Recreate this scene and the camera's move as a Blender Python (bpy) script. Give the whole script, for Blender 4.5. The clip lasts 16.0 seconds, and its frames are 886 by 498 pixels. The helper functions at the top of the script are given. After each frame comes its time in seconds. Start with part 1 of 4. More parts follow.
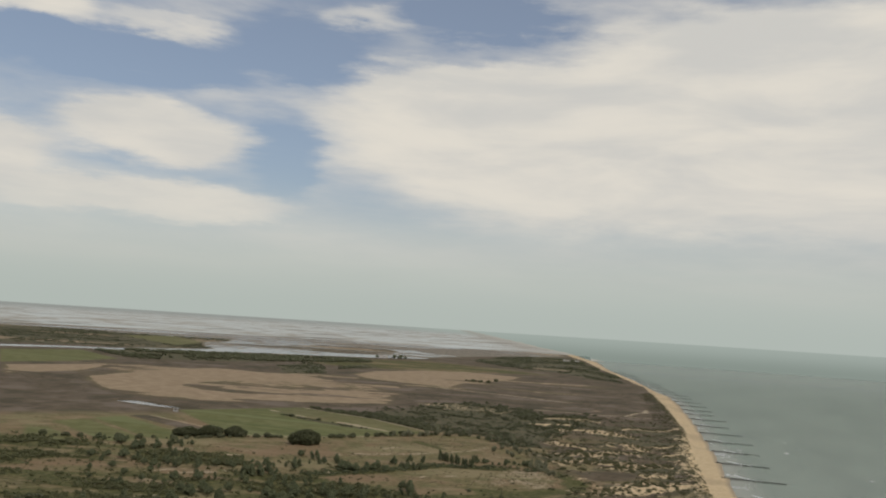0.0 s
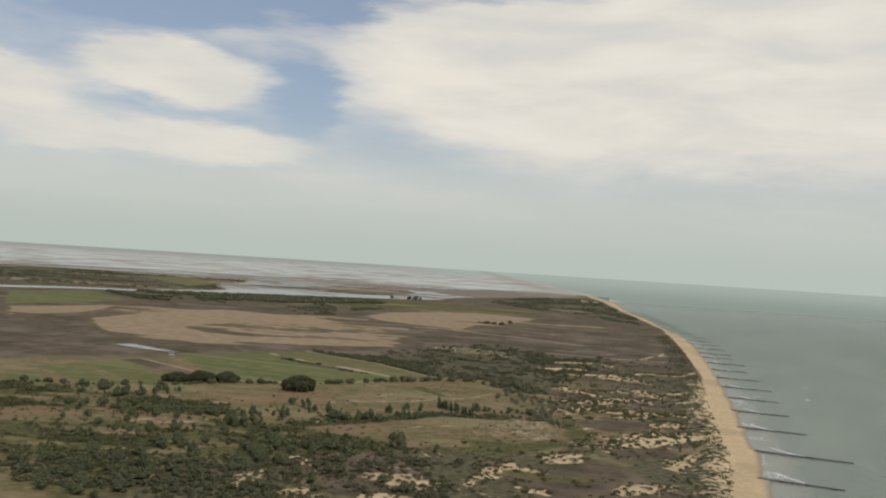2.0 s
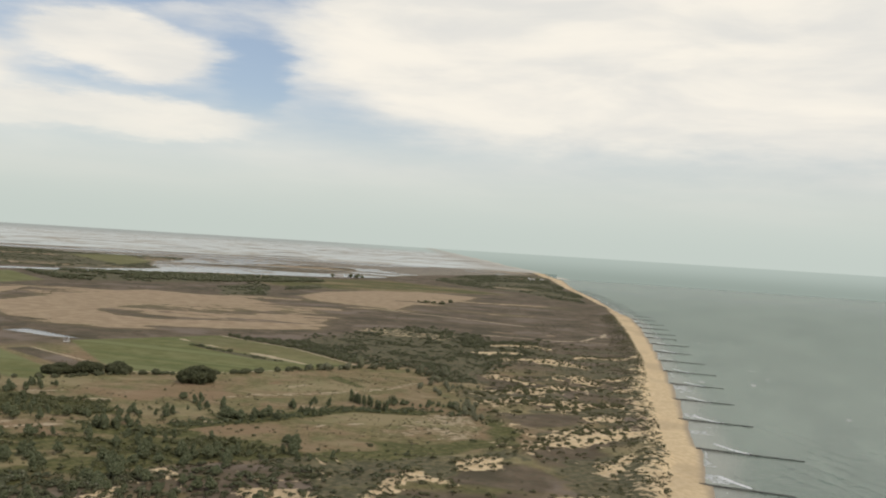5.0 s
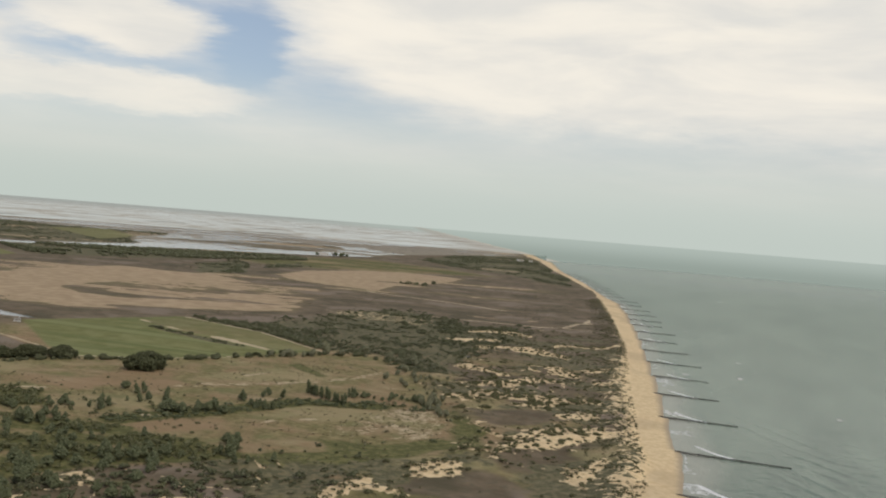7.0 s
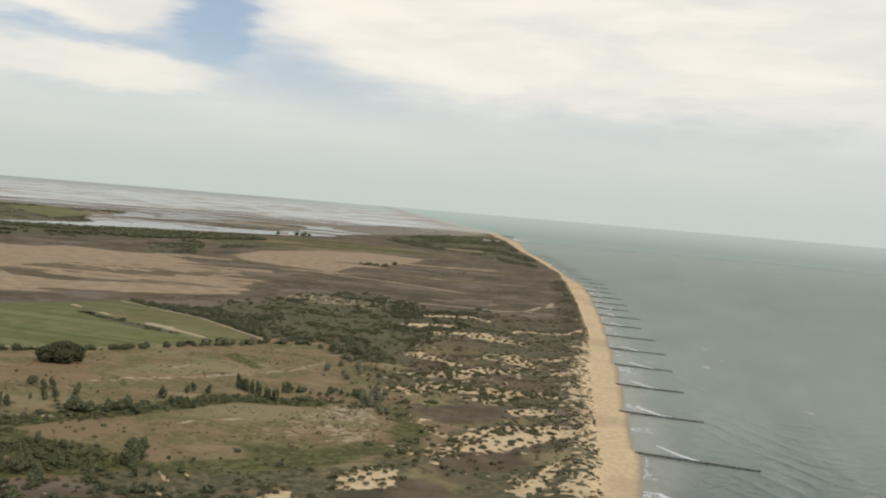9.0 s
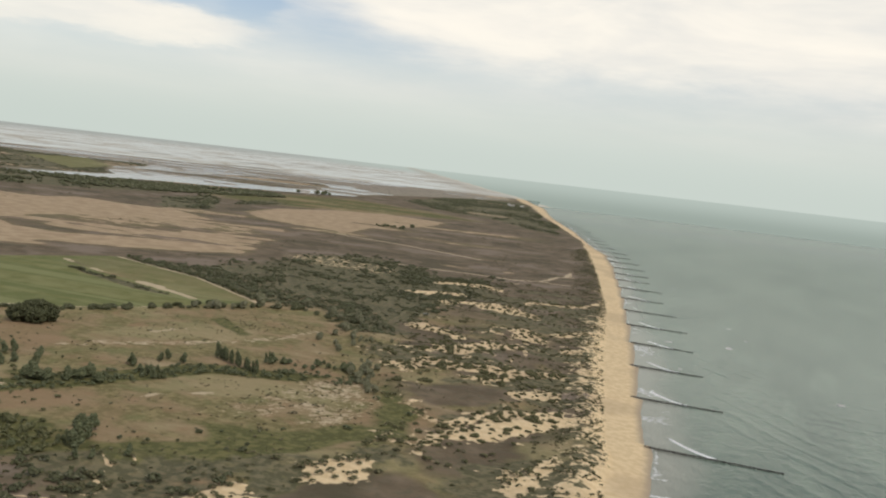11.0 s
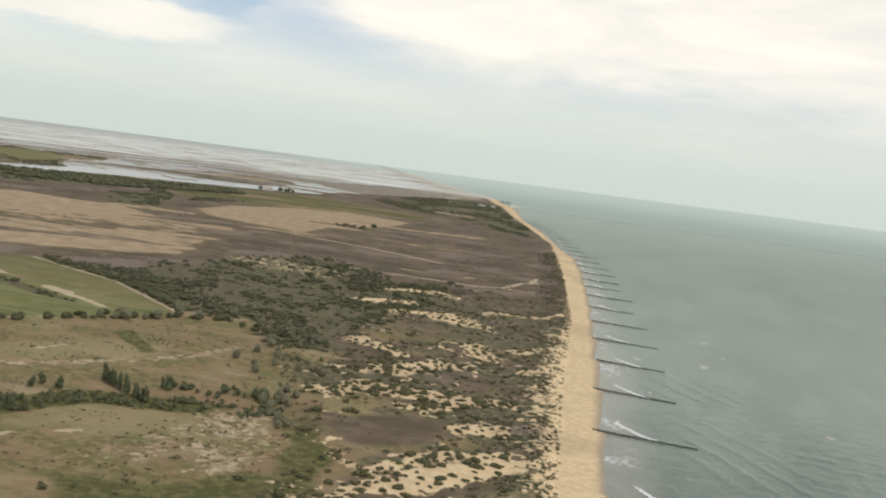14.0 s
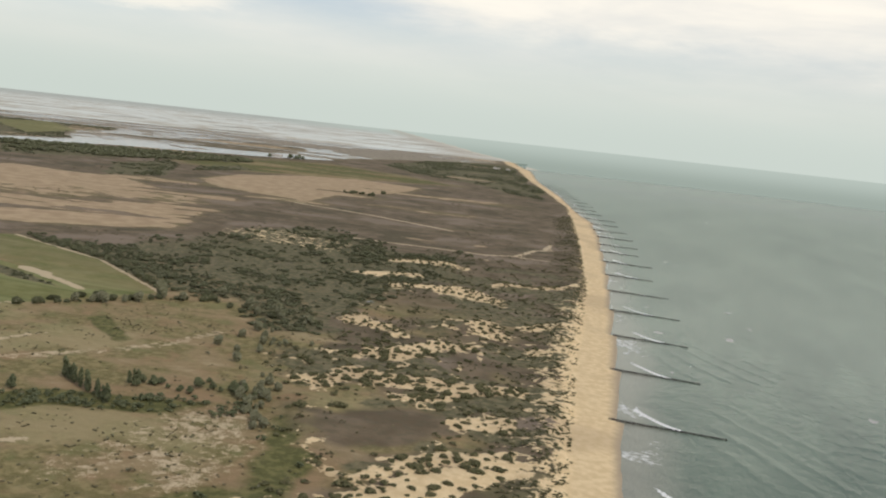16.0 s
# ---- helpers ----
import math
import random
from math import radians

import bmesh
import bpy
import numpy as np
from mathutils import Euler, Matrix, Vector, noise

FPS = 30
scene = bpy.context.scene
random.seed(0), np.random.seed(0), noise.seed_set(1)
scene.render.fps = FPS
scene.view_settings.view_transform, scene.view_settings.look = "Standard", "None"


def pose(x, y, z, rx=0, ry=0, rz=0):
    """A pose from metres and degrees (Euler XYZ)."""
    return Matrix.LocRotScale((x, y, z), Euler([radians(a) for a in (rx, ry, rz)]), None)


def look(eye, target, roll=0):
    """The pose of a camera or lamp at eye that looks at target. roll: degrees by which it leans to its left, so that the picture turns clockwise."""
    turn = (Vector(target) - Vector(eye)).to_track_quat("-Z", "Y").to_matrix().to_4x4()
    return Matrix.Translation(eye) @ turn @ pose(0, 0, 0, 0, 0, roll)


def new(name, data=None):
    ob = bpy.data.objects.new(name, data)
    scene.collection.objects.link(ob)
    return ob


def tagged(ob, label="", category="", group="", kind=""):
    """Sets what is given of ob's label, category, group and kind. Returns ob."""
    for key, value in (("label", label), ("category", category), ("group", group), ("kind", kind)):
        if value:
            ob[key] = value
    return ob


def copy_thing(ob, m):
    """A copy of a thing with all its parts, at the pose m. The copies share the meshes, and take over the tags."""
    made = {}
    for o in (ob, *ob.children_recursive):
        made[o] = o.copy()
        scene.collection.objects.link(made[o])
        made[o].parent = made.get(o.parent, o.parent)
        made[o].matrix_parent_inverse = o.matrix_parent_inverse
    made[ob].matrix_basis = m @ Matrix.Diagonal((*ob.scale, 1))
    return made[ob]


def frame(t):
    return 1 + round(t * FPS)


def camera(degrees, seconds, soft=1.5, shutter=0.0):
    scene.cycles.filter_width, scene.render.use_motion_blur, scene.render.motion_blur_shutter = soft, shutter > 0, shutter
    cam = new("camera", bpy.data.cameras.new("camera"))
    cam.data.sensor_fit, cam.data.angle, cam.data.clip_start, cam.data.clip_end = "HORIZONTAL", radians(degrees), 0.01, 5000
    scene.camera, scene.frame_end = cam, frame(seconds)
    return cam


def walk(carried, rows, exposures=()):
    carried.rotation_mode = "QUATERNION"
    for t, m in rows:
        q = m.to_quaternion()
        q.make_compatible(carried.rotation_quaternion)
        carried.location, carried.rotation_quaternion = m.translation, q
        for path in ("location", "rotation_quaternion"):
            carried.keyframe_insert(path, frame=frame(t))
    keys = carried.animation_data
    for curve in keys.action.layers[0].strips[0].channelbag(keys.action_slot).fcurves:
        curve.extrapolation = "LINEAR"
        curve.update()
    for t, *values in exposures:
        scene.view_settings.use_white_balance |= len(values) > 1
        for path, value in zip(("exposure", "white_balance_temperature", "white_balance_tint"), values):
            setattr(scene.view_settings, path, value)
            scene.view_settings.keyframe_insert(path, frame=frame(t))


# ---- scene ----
# ---------------------------------------------------------------- camera
# seconds, east, north, height in metres, then yaw, pitch and roll in degrees
PATH = [
    (0.0, 0.29, 0.13, 110.11, 18.98, 4.66, 3.65),
    (0.5, 0.27, 12.72, 110.66, 19.21, 3.21, 4.25),
    (1.0, 0.78, 25.47, 111.29, 20.03, 2.22, 4.44),
    (1.5, 1.10, 38.03, 111.51, 21.12, 2.01, 4.43),
    (2.0, 1.17, 50.73, 111.60, 20.05, 0.96, 3.61),
    (2.5, 1.07, 63.32, 111.75, 19.44, -0.52, 3.60),
    (3.0, 1.32, 76.63, 112.16, 18.22, -1.01, 3.81),
    (3.5, 0.83, 89.90, 112.36, 16.67, -1.31, 3.66),
    (4.0, 0.76, 103.78, 112.66, 16.57, -1.06, 3.36),
    (4.2, 0.67, 109.38, 112.89, 16.90, -0.18, 3.24),
    (6.3, 2.66, 159.29, 114.88, 16.79, -0.87, 4.10),
    (6.5, 2.95, 164.47, 115.39, 16.69, -1.13, 4.13),
    (7.0, 3.57, 177.60, 116.52, 16.45, -1.51, 4.55),
    (7.5, 3.93, 190.34, 117.04, 16.16, -1.30, 4.50),
    (8.0, 4.10, 204.30, 117.36, 15.21, -0.58, 3.86),
    (8.5, 3.63, 217.47, 117.64, 14.48, -1.07, 4.22),
    (9.0, 4.36, 229.77, 117.81, 14.50, -2.63, 4.75),
    (9.2, 4.74, 234.63, 117.85, 14.58, -3.45, 5.17),
    (11.3, 6.08, 287.42, 118.25, 15.89, -5.07, 6.63),
    (11.5, 5.69, 292.86, 118.27, 15.52, -4.39, 6.47),
    (12.0, 5.58, 306.57, 118.21, 15.27, -2.89, 6.62),
    (12.5, 4.57, 319.40, 117.93, 15.03, -3.17, 6.63),
    (13.0, 4.48, 332.79, 117.62, 14.67, -3.84, 6.83),
    (13.5, 3.82, 345.26, 117.35, 14.38, -4.60, 7.10),
    (14.0, 3.72, 357.48, 117.59, 14.33, -4.90, 7.42),
    (14.5, 3.29, 368.94, 118.35, 14.89, -3.99, 7.45),
    (15.0, 2.92, 380.84, 118.72, 16.44, -3.52, 6.59),
    (15.5, 2.06, 392.73, 118.50, 17.36, -4.40, 6.37),
    (16.0, 0.75, 405.73, 118.79, 15.17, -7.25, 6.20),
]


def eye_pose(x, y, z, yaw, pitch, roll):
    a, b = radians(yaw), radians(pitch)
    way = Vector((-math.sin(a) * math.cos(b), math.cos(a) * math.cos(b), math.sin(b)))
    return look(Vector((x, y, z)), Vector((x, y, z)) + way * 100, roll)


cam = camera(50.72, 16.0, soft=2.1)
walk(cam, [(row[0], eye_pose(*row[1:])) for row in PATH],
     [(0.0, -0.51), (1.0, -0.46), (2.0, -0.38), (3.0, -0.17), (3.5, -0.20), (4.2, -0.12), (6.5, -0.20), (8.0, -0.18), (9.0, -0.13), (11.5, -0.05), (12.0, -0.08), (12.5, -0.14), (13.0, -0.10), (13.5, 0.02), (14.5, 0.05), (15.0, -0.04), (16.0, -0.02)])

# ---------------------------------------------------------------- node helpers


class Nodes:
    """A short hand for building a node tree."""

    def __init__(self, tree):
        self.tree = tree
        tree.nodes.clear()

    def add(self, kind, **sets):
        n = self.tree.nodes.new(kind)
        for key, value in sets.items():
            setattr(n, key, value)
        return n

    def link(self, a, b):
        self.tree.links.new(a, b)

    def put(self, socket, value):
        if isinstance(value, bpy.types.NodeSocket):
            self.link(value, socket)
        else:
            socket.default_value = value

    def math(self, op, a, b=0.0, c=0.0, clamp=False):
        n = self.add("ShaderNodeMath", operation=op, use_clamp=clamp)
        for s, v in zip(n.inputs, (a, b, c)):
            self.put(s, v)
        return n.outputs[0]

    def ramp(self, value, lo, hi, to_lo=0.0, to_hi=1.0):
        n = self.add("ShaderNodeMapRange", interpolation_type="SMOOTHSTEP")
        for s, v in zip(n.inputs, (value, lo, hi, to_lo, to_hi)):
            self.put(s, v)
        return n.outputs[0]

    def mix(self, fac, a, b, blend="MIX"):
        n = self.add("ShaderNodeMix", data_type="RGBA", blend_type=blend)
        self.put(n.inputs[0], fac)
        for s, v in ((n.inputs[6], a), (n.inputs[7], b)):
            self.put(s, (*v, 1.0) if isinstance(v, tuple) and len(v) == 3 else v)
        return n.outputs[2]

    def noise(self, vector, scale, detail=4.0, rough=0.55, distort=0.0):
        n = self.add("ShaderNodeTexNoise", noise_dimensions="3D")
        self.put(n.inputs["Vector"], vector)
        n.inputs["Scale"].default_value = scale
        n.inputs["Detail"].default_value = detail
        n.inputs["Roughness"].default_value = rough
        n.inputs["Distortion"].default_value = distort
        return n.outputs[0]

    def stretch(self, vector, x, y, z):
        n = self.add("ShaderNodeMapping")
        self.put(n.inputs["Vector"], vector)
        n.inputs["Scale"].default_value = (x, y, z)
        return n.outputs[0]


def material(name):
    m = bpy.data.materials.new(name)
    m.use_nodes = True
    n = Nodes(m.node_tree)
    out = n.add("ShaderNodeOutputMaterial")
    bsdf = n.add("ShaderNodeBsdfPrincipled")
    n.link(bsdf.outputs[0], out.inputs[0])
    return m, n, bsdf, out


# ---------------------------------------------------------------- sky and sun
SUN_TURN, SUN_HEIGHT = 120.0, 48.0   # degrees clockwise from north, degrees up

world = bpy.data.worlds.new("sky")
scene.world = world
world.use_nodes = True
n = Nodes(world.node_tree)
sky = n.add("ShaderNodeTexSky", sky_type="NISHITA", sun_disc=False)
sky.sun_elevation, sky.sun_rotation = radians(SUN_HEIGHT), radians(SUN_TURN)
sky.air_density, sky.dust_density, sky.ozone_density = 1.0, 1.5, 1.5
way = n.add("ShaderNodeTexCoord").outputs["Generated"]
sep = n.add("ShaderNodeSeparateXYZ")
n.link(way, sep.inputs[0])
sx, sy, sz = sep.outputs
turn = n.math("MULTIPLY", n.math("ARCTAN2", sx, sy), 57.2958)      # degrees, to the right of north
rise = n.math("MULTIPLY", n.math("ARCSINE", sz), 57.2958)          # degrees above the horizon
flat = n.add("ShaderNodeCombineXYZ")
n.put(flat.inputs[0], turn)
n.put(flat.inputs[1], n.math("MULTIPLY", rise, 4.2))
flat = flat.outputs[0]
# long banks of thin cloud: (turn, rise, half width, half height, weight)
BANKS = [
    (-36.8, 10.3, 4.9, 1.75, 0.66), (-46.5, 8.4, 5.2, 1.7, 0.6), (-37.5, 6.3, 9.2, 1.05, 0.5), (-45.0, 16.4, 4.5, 0.9, 0.45),
    (-9.5, 10.8, 16.5, 4.6, 0.74), (2.0, 14.6, 14.0, 5.0, 0.74), (-19.0, 14.0, 5.5, 1.9, 0.5),
    (-30.5, 14.0, 2.6, 0.6, 0.16), (-36.4, 16.5, 3.4, 0.6, 0.20), (-24.4, 18.1, 2.6, 0.8, 0.26), (-33.0, 12.6, 2.0, 0.5, 0.10),
    (-29.0, 9.8, 2.0, 2.6, -0.31), (-38.5, 14.4, 8.0, 1.3, -0.52), (-28.4, 16.0, 4.5, 2.0, -0.40), (-17.0, 18.6, 6.0, 1.2, -0.45),
    (14.0, 8.6, 12.0, 3.3, 0.6), (32.0, 13.0, 18.0, 6.0, 0.4), (-85.0, 14.0, 30.0, 6.0, 0.3),
]
# the banks' edges are torn by the wind
tear = n.math("SUBTRACT", n.noise(flat, 0.10, 6.0, 0.6), 0.5)
tear2 = n.math("SUBTRACT", n.noise(n.stretch(flat, 1.0, 1.0, 1.0), 0.19, 6.0, 0.6), 0.5)
turn = n.math("MULTIPLY_ADD", tear, 8.0, turn)
torn = n.math("MULTIPLY_ADD", tear2, 3.0, rise)
bias = 0.0
for bt, br, hw, hh, weight in BANKS:
    dx = n.math("DIVIDE", n.math("SUBTRACT", turn, bt), hw)
    dy = n.math("DIVIDE", n.math("SUBTRACT", torn, br), hh)
    d2 = n.math("ADD", n.math("MULTIPLY", dx, dx), n.math("MULTIPLY", dy, dy))
    bias = n.math("MULTIPLY_ADD", n.math("EXPONENT", n.math("MULTIPLY", n.math("MULTIPLY", d2, d2), -1.0)), weight, bias)
big = n.noise(flat, 0.050, 7.0, 0.58, 0.25)
fine = n.noise(flat, 0.16, 6.0, 0.55, 0.3)
body = n.math("ADD", n.math("MULTIPLY", big, 0.85), n.math("MULTIPLY", fine, 0.38))
cover = n.ramp(n.math("ADD", body, bias), 0.40, 1.10)
veil = n.ramp(n.math("MULTIPLY_ADD", tear2, 2.0, rise), 1.4, 9.0, 1.0, 0.0)
blue = n.mix(1.0, sky.outputs[0], (0.128, 0.126, 0.128), "MULTIPLY")
blue = n.mix(0.25, blue, (0.62, 0.63, 0.63))
shade = n.noise(flat, 0.075, 5.0, 0.55, 0.3)
white = n.mix(n.ramp(shade, 0.34, 0.66), (0.85, 0.835, 0.79), (1.05, 0.99, 0.88))
seen_sky = n.mix(cover, blue, white)
haze = n.mix(n.ramp(rise, 0.0, 6.5), (0.615, 0.682, 0.630), (0.795, 0.820, 0.765))
bands = n.math("MULTIPLY", n.ramp(n.noise(n.stretch(flat, 0.6, 1.5, 1.0), 0.09, 5.0, 0.5), 0.38, 0.66), n.ramp(rise, 1.5, 5.0, 0.0, 0.5))
haze = n.mix(bands, haze, (0.84, 0.825, 0.76))
seen_sky = n.mix(veil, seen_sky, haze)
back = n.add("ShaderNodeBackground")
n.link(seen_sky, back.inputs[0])
back.inputs[1].default_value = 1.0
n.link(back.outputs[0], n.add("ShaderNodeOutputWorld").inputs[0])

sun = new("sun", bpy.data.lights.new("sun", "SUN"))
sun.data.energy, sun.data.angle, sun.data.color = 1.5, radians(16.0), (1.0, 0.94, 0.82)
st, sh = radians(SUN_TURN), radians(SUN_HEIGHT)
sun.matrix_world = look((0, 0, 900), (-math.sin(st) * math.cos(sh) * 100, -math.cos(st) * math.cos(sh) * 100, 900 - math.sin(sh) * 100))

# ---------------------------------------------------------------- plan of the ground
HEIGHT = 110.0
CENTRE = (0.0, 150.0)
EDGE = 4700.0


def lattice(ix, iy, seed):
    h = (ix.astype(np.int64) * 374761393 + iy.astype(np.int64) * 668265263 + seed * 2147483647) & 0xFFFFFFFF
    h = ((h ^ (h >> 13)) * 1274126177) & 0xFFFFFFFF
    return ((h ^ (h >> 16)) & 0xFFFF) / 65535.0


def value_noise(x, y, seed):
    ix, iy = np.floor(x), np.floor(y)
    fx, fy = x - ix, y - iy
    fx, fy = fx * fx * (3 - 2 * fx), fy * fy * (3 - 2 * fy)
    a, b = lattice(ix, iy, seed), lattice(ix + 1, iy, seed)
    c, d = lattice(ix, iy + 1, seed), lattice(ix + 1, iy + 1, seed)
    return (a + (b - a) * fx) * (1 - fy) + (c + (d - c) * fx) * fy


def fbm(x, y, size, octaves=4, seed=0):
    total, weight, amp = 0.0, 0.0, 1.0
    for k in range(octaves):
        total = total + amp * value_noise(x / size * 2 ** k + 17.3 * k, y / size * 2 ** k - 9.1 * k, seed + 31 * k)
        weight += amp
        amp *= 0.55
    return total / weight


def smooth(a, b, v):
    t = np.clip((v - a) / (b - a), 0, 1)
    return t * t * (3 - 2 * t)


def inside(x, y, poly):
    """Signed distance in metres to a polygon, positive within it."""
    best = np.full(x.shape, 1e18)
    odd = np.zeros(x.shape, bool)
    for (x0, y0), (x1, y1) in zip(poly, poly[1:] + poly[:1]):
        ex, ey = x1 - x0, y1 - y0
        t = np.clip(((x - x0) * ex + (y - y0) * ey) / (ex * ex + ey * ey + 1e-9), 0, 1)
        best = np.minimum(best, (x - x0 - t * ex) ** 2 + (y - y0 - t * ey) ** 2)
        if y0 != y1:
            odd ^= ((y0 > y) != (y1 > y)) & (x < ex * (y - y0) / (y1 - y0) + x0)
    return np.where(odd, 1, -1) * np.sqrt(best)


def near_line(x, y, line):
    """Distance in metres to an open line."""
    best = np.full(x.shape, 1e18)
    for (x0, y0), (x1, y1) in zip(line, line[1:]):
        ex, ey = x1 - x0, y1 - y0
        t = np.clip(((x - x0) * ex + (y - y0) * ey) / (ex * ex + ey * ey + 1e-9), 0, 1)
        best = np.minimum(best, (x - x0 - t * ex) ** 2 + (y - y0 - t * ey) ** 2)
    return np.sqrt(best)


SHORE = [(-5000, 40), (300, 22), (600, 4), (700, -4), (800, -17), (900, -30), (1000, -43), (1100, -56), (1215, -70), (1350, -88),
         (1620, -122), (1865, -162), (2050, -212), (2450, -302), (2975, -440), (3180, -487), (3830, -625), (4230, -746), (4800, -895), (5400, -1102)]
DUNE = [(-5000, 10), (300, -4), (650, -23), (705, -29), (782, -39), (862, -49), (960, -60), (1088, -73), (1200, -86), (1300, -102),
        (1438, -122), (1663, -158), (1923, -203), (2130, -240), (2800, -415), (3130, -505), (3830, -672), (4230, -796), (4800, -948), (5400, -1160)]


def belt_of(x, y):
    """How far a place lies within the dunes, 0 to 1."""
    inland = np.interp(y, [p[0] for p in INLAND], [p[1] for p in INLAND])
    return smooth(-6, 14, x - inland + 30 * (fbm(x, y, 50, 3, 73) - 0.5)) * smooth(1330, 1200, y)


def streaks(x, y, size, octaves, seed):
    """Noise drawn out along the lie of the land."""
    u, v = 0.96 * x + 0.28 * y, -0.28 * x + 0.96 * y
    return fbm(u * 0.5, v * 1.5, size, octaves, seed)


def shore_x(y):
    return np.interp(y, [p[0] for p in SHORE], [p[1] for p in SHORE]) + np.interp(y, [780, 920, 1300, 1600], [-4.0, 1.0, 2.5, 0.0]) + 3.6 * (((y - 622) / 95.8) % 1.0 - 0.5) * smooth(2400, 1500, y)


def dune_x(y):
    return np.interp(y, [p[0] for p in DUNE], [p[1] for p in DUNE])


FIELDS = [   # outline, freshness of the crop
    ([(-590, 875), (-520, 1016), (-514, 1019), (-404, 974), (-312, 904), (-331, 865), (-348, 828), (-390, 775), (-434, 745), (-478, 772)], 1.0),
    ([(-600, 752), (-592, 787), (-480, 718), (-456, 678), (-486, 675)], 1.0),
    ([(-610, 706), (-600, 739), (-488, 673), (-478, 640), (-495, 635)], 0.92),
    ([(-592, 655), (-580, 668), (-512, 628), (-514, 592), (-545, 600)], 0.8),
    ([(-1530, 1596), (-1481, 1790), (-1229, 1599), (-1205, 1423), (-1223, 1279)], 0.9),
    ([(-2180, 2844), (-2190, 3163), (-1765, 2747), (-1633, 2382)], 0.7),
]
TRACK = [(-527, 965), (-468, 933), (-417, 915), (-379, 897), (-350, 882)]
REEDS = [
    [(-951, 1166), (-997, 1375), (-990, 1564), (-881, 1560), (-822, 1593), (-689, 1502), (-583, 1500), (-548, 1452), (-505, 1300), (-465, 1167), (-507, 1119), (-550, 1076),
     (-578, 1022), (-639, 993), (-754, 990), (-903, 1117)],
    [(-1182, 1236), (-1127, 1451), (-1035, 1237), (-1049, 1099)],
    [(-769, 1736), (-795, 1913), (-741, 2098), (-659, 2173), (-520, 2150), (-500, 1950), (-540, 1740), (-524, 1588), (-616, 1611), (-703, 1648)],
]
REED_ISLAND = [(-790, 1165), (-806, 1290), (-735, 1400), (-669, 1455), (-545, 1470), (-440, 1260), (-480, 1188), (-542, 1200), (-584, 1182), (-655, 1120), (-720, 1120)]
SCRUB = [(-503, 1012), (-426, 1030), (-418, 1229), (-375, 1320), (-305, 1277), (-189, 1146), (-194, 945), (-198, 885), (-227, 872), (-264, 915), (-322, 912), (-345, 935)]
WOODS = [(-1447, 1775), (-1500, 1930), (-1432, 2030), (-1287, 2152), (-1169, 2375), (-1057, 2400), (-960, 2286), (-1049, 2000), (-1117, 1780), (-1218, 1657)]
ISLAND = [(-3600, 2500), (-3500, 3050), (-2876, 3080), (-2740, 3180), (-2437, 3120), (-2196, 3160), (-2043, 3318), (-1900, 3100), (-1800, 2780), (-1620, 2500), (-1500, 2400), (-1510, 2180),
          (-1600, 2060), (-1690, 1940), (-1750, 1811), (-2000, 1600), (-2300, 1500)]
COPSE = [(-900, 2950), (-950, 3600), (-880, 4150), (-760, 4150), (-650, 3650), (-510, 3100), (-385, 2650), (-300, 2250), (-413, 2340), (-540, 2560), (-700, 2650)]
POND = [(-705, 905), (-692, 938), (-588, 901), (-600, 893), (-624, 888)]
RIVER = [(-2100, 1250), (-1850, 1450), (-1670, 1730), (-1612, 1860), (-1535, 1970), (-1445, 2080), (-1405, 2310), (-1270, 2490), (-1136, 2650), (-1060, 2850)]
TONGUE = [(-1600, 2500), (-1789, 2770), (-1690, 2980), (-1640, 3480), (-1440, 3560), (-1290, 3300), (-1210, 3000), (-1180, 2700), (-1365, 2560)]
INLAND = [(-5000, -200), (300, -300), (470, -275), (530, -235), (580, -175), (612, -128), (660, -118), (740, -152), (800, -182), (860, -212), (950, -215), (1330, -265)]
FENCE_TRACK = [(-520, 1555), (-397, 1523), (-280, 1471)]
FORK = [(-330, 1285), (-196, 1300), (-171, 1319), (-165, 1390), (-150, 1412), (-157, 1408), (-159, 1465)]
SPUR = [(-171, 1319), (-160, 1315), (-138, 1318)]
FURROWS = [(-592, 792), (-582, 812), (-485, 763), (-458, 738), (-462, 728)]
BALKS = [[(-583, 813), (-479, 767), (-455, 748)], [(-436, 746), (-390, 777), (-350, 828)]]
MARSH_EDGE = [(-3900, 2500), (-2300, 2200), (-1560, 2080), (-1440, 2140), (-1330, 2321), (-1240, 2426), (-1095, 2598), (-1040, 2792), (-1040, 3118),
              (-985, 3492), (-905, 3964), (-850, 4300), (-1000, 5000), (-9000, 5000), (-9000, 2400)]
LAGOON = [(-1691, 2878), (-1707, 3195), (-1498, 3282), (-1319, 3401), (-1166, 3391), (-1150, 2920), (-1221, 2681), (-1371, 2642)]
OLIVE = [(-1108, 2208), (-1029, 2467), (-928, 2620), (-670, 2493), (-523, 2369), (-675, 2134), (-832, 1997), (-956, 1999)]
THICKETS = [[(-1000, 1840), (-1010, 2040), (-890, 1870), (-815, 1700), (-860, 1590)], [(-915, 1965), (-920, 2140), (-840, 2030), (-860, 1880)]]
DITCH = [(-290, 600), (-262, 645), (-233, 700), (-205, 712), (-165, 729)]
FRONT = [(-380, 430), (-310, 462), (-255, 482), (-205, 455), (-195, 425), (-225, 405), (-290, 392), (-370, 380)]
NEAR_BUSHES = [(-262, 440), (-242, 515), (-205, 560), (-140, 572), (-108, 540), (-118, 470), (-180, 430)]
MEADOW_ROWS = [(-680, 560), (-560, 620), (-440, 640), (-300, 655), (-225, 600), (-185, 545), (-190, 490), (-300, 462), (-420, 400), (-600, 440)]
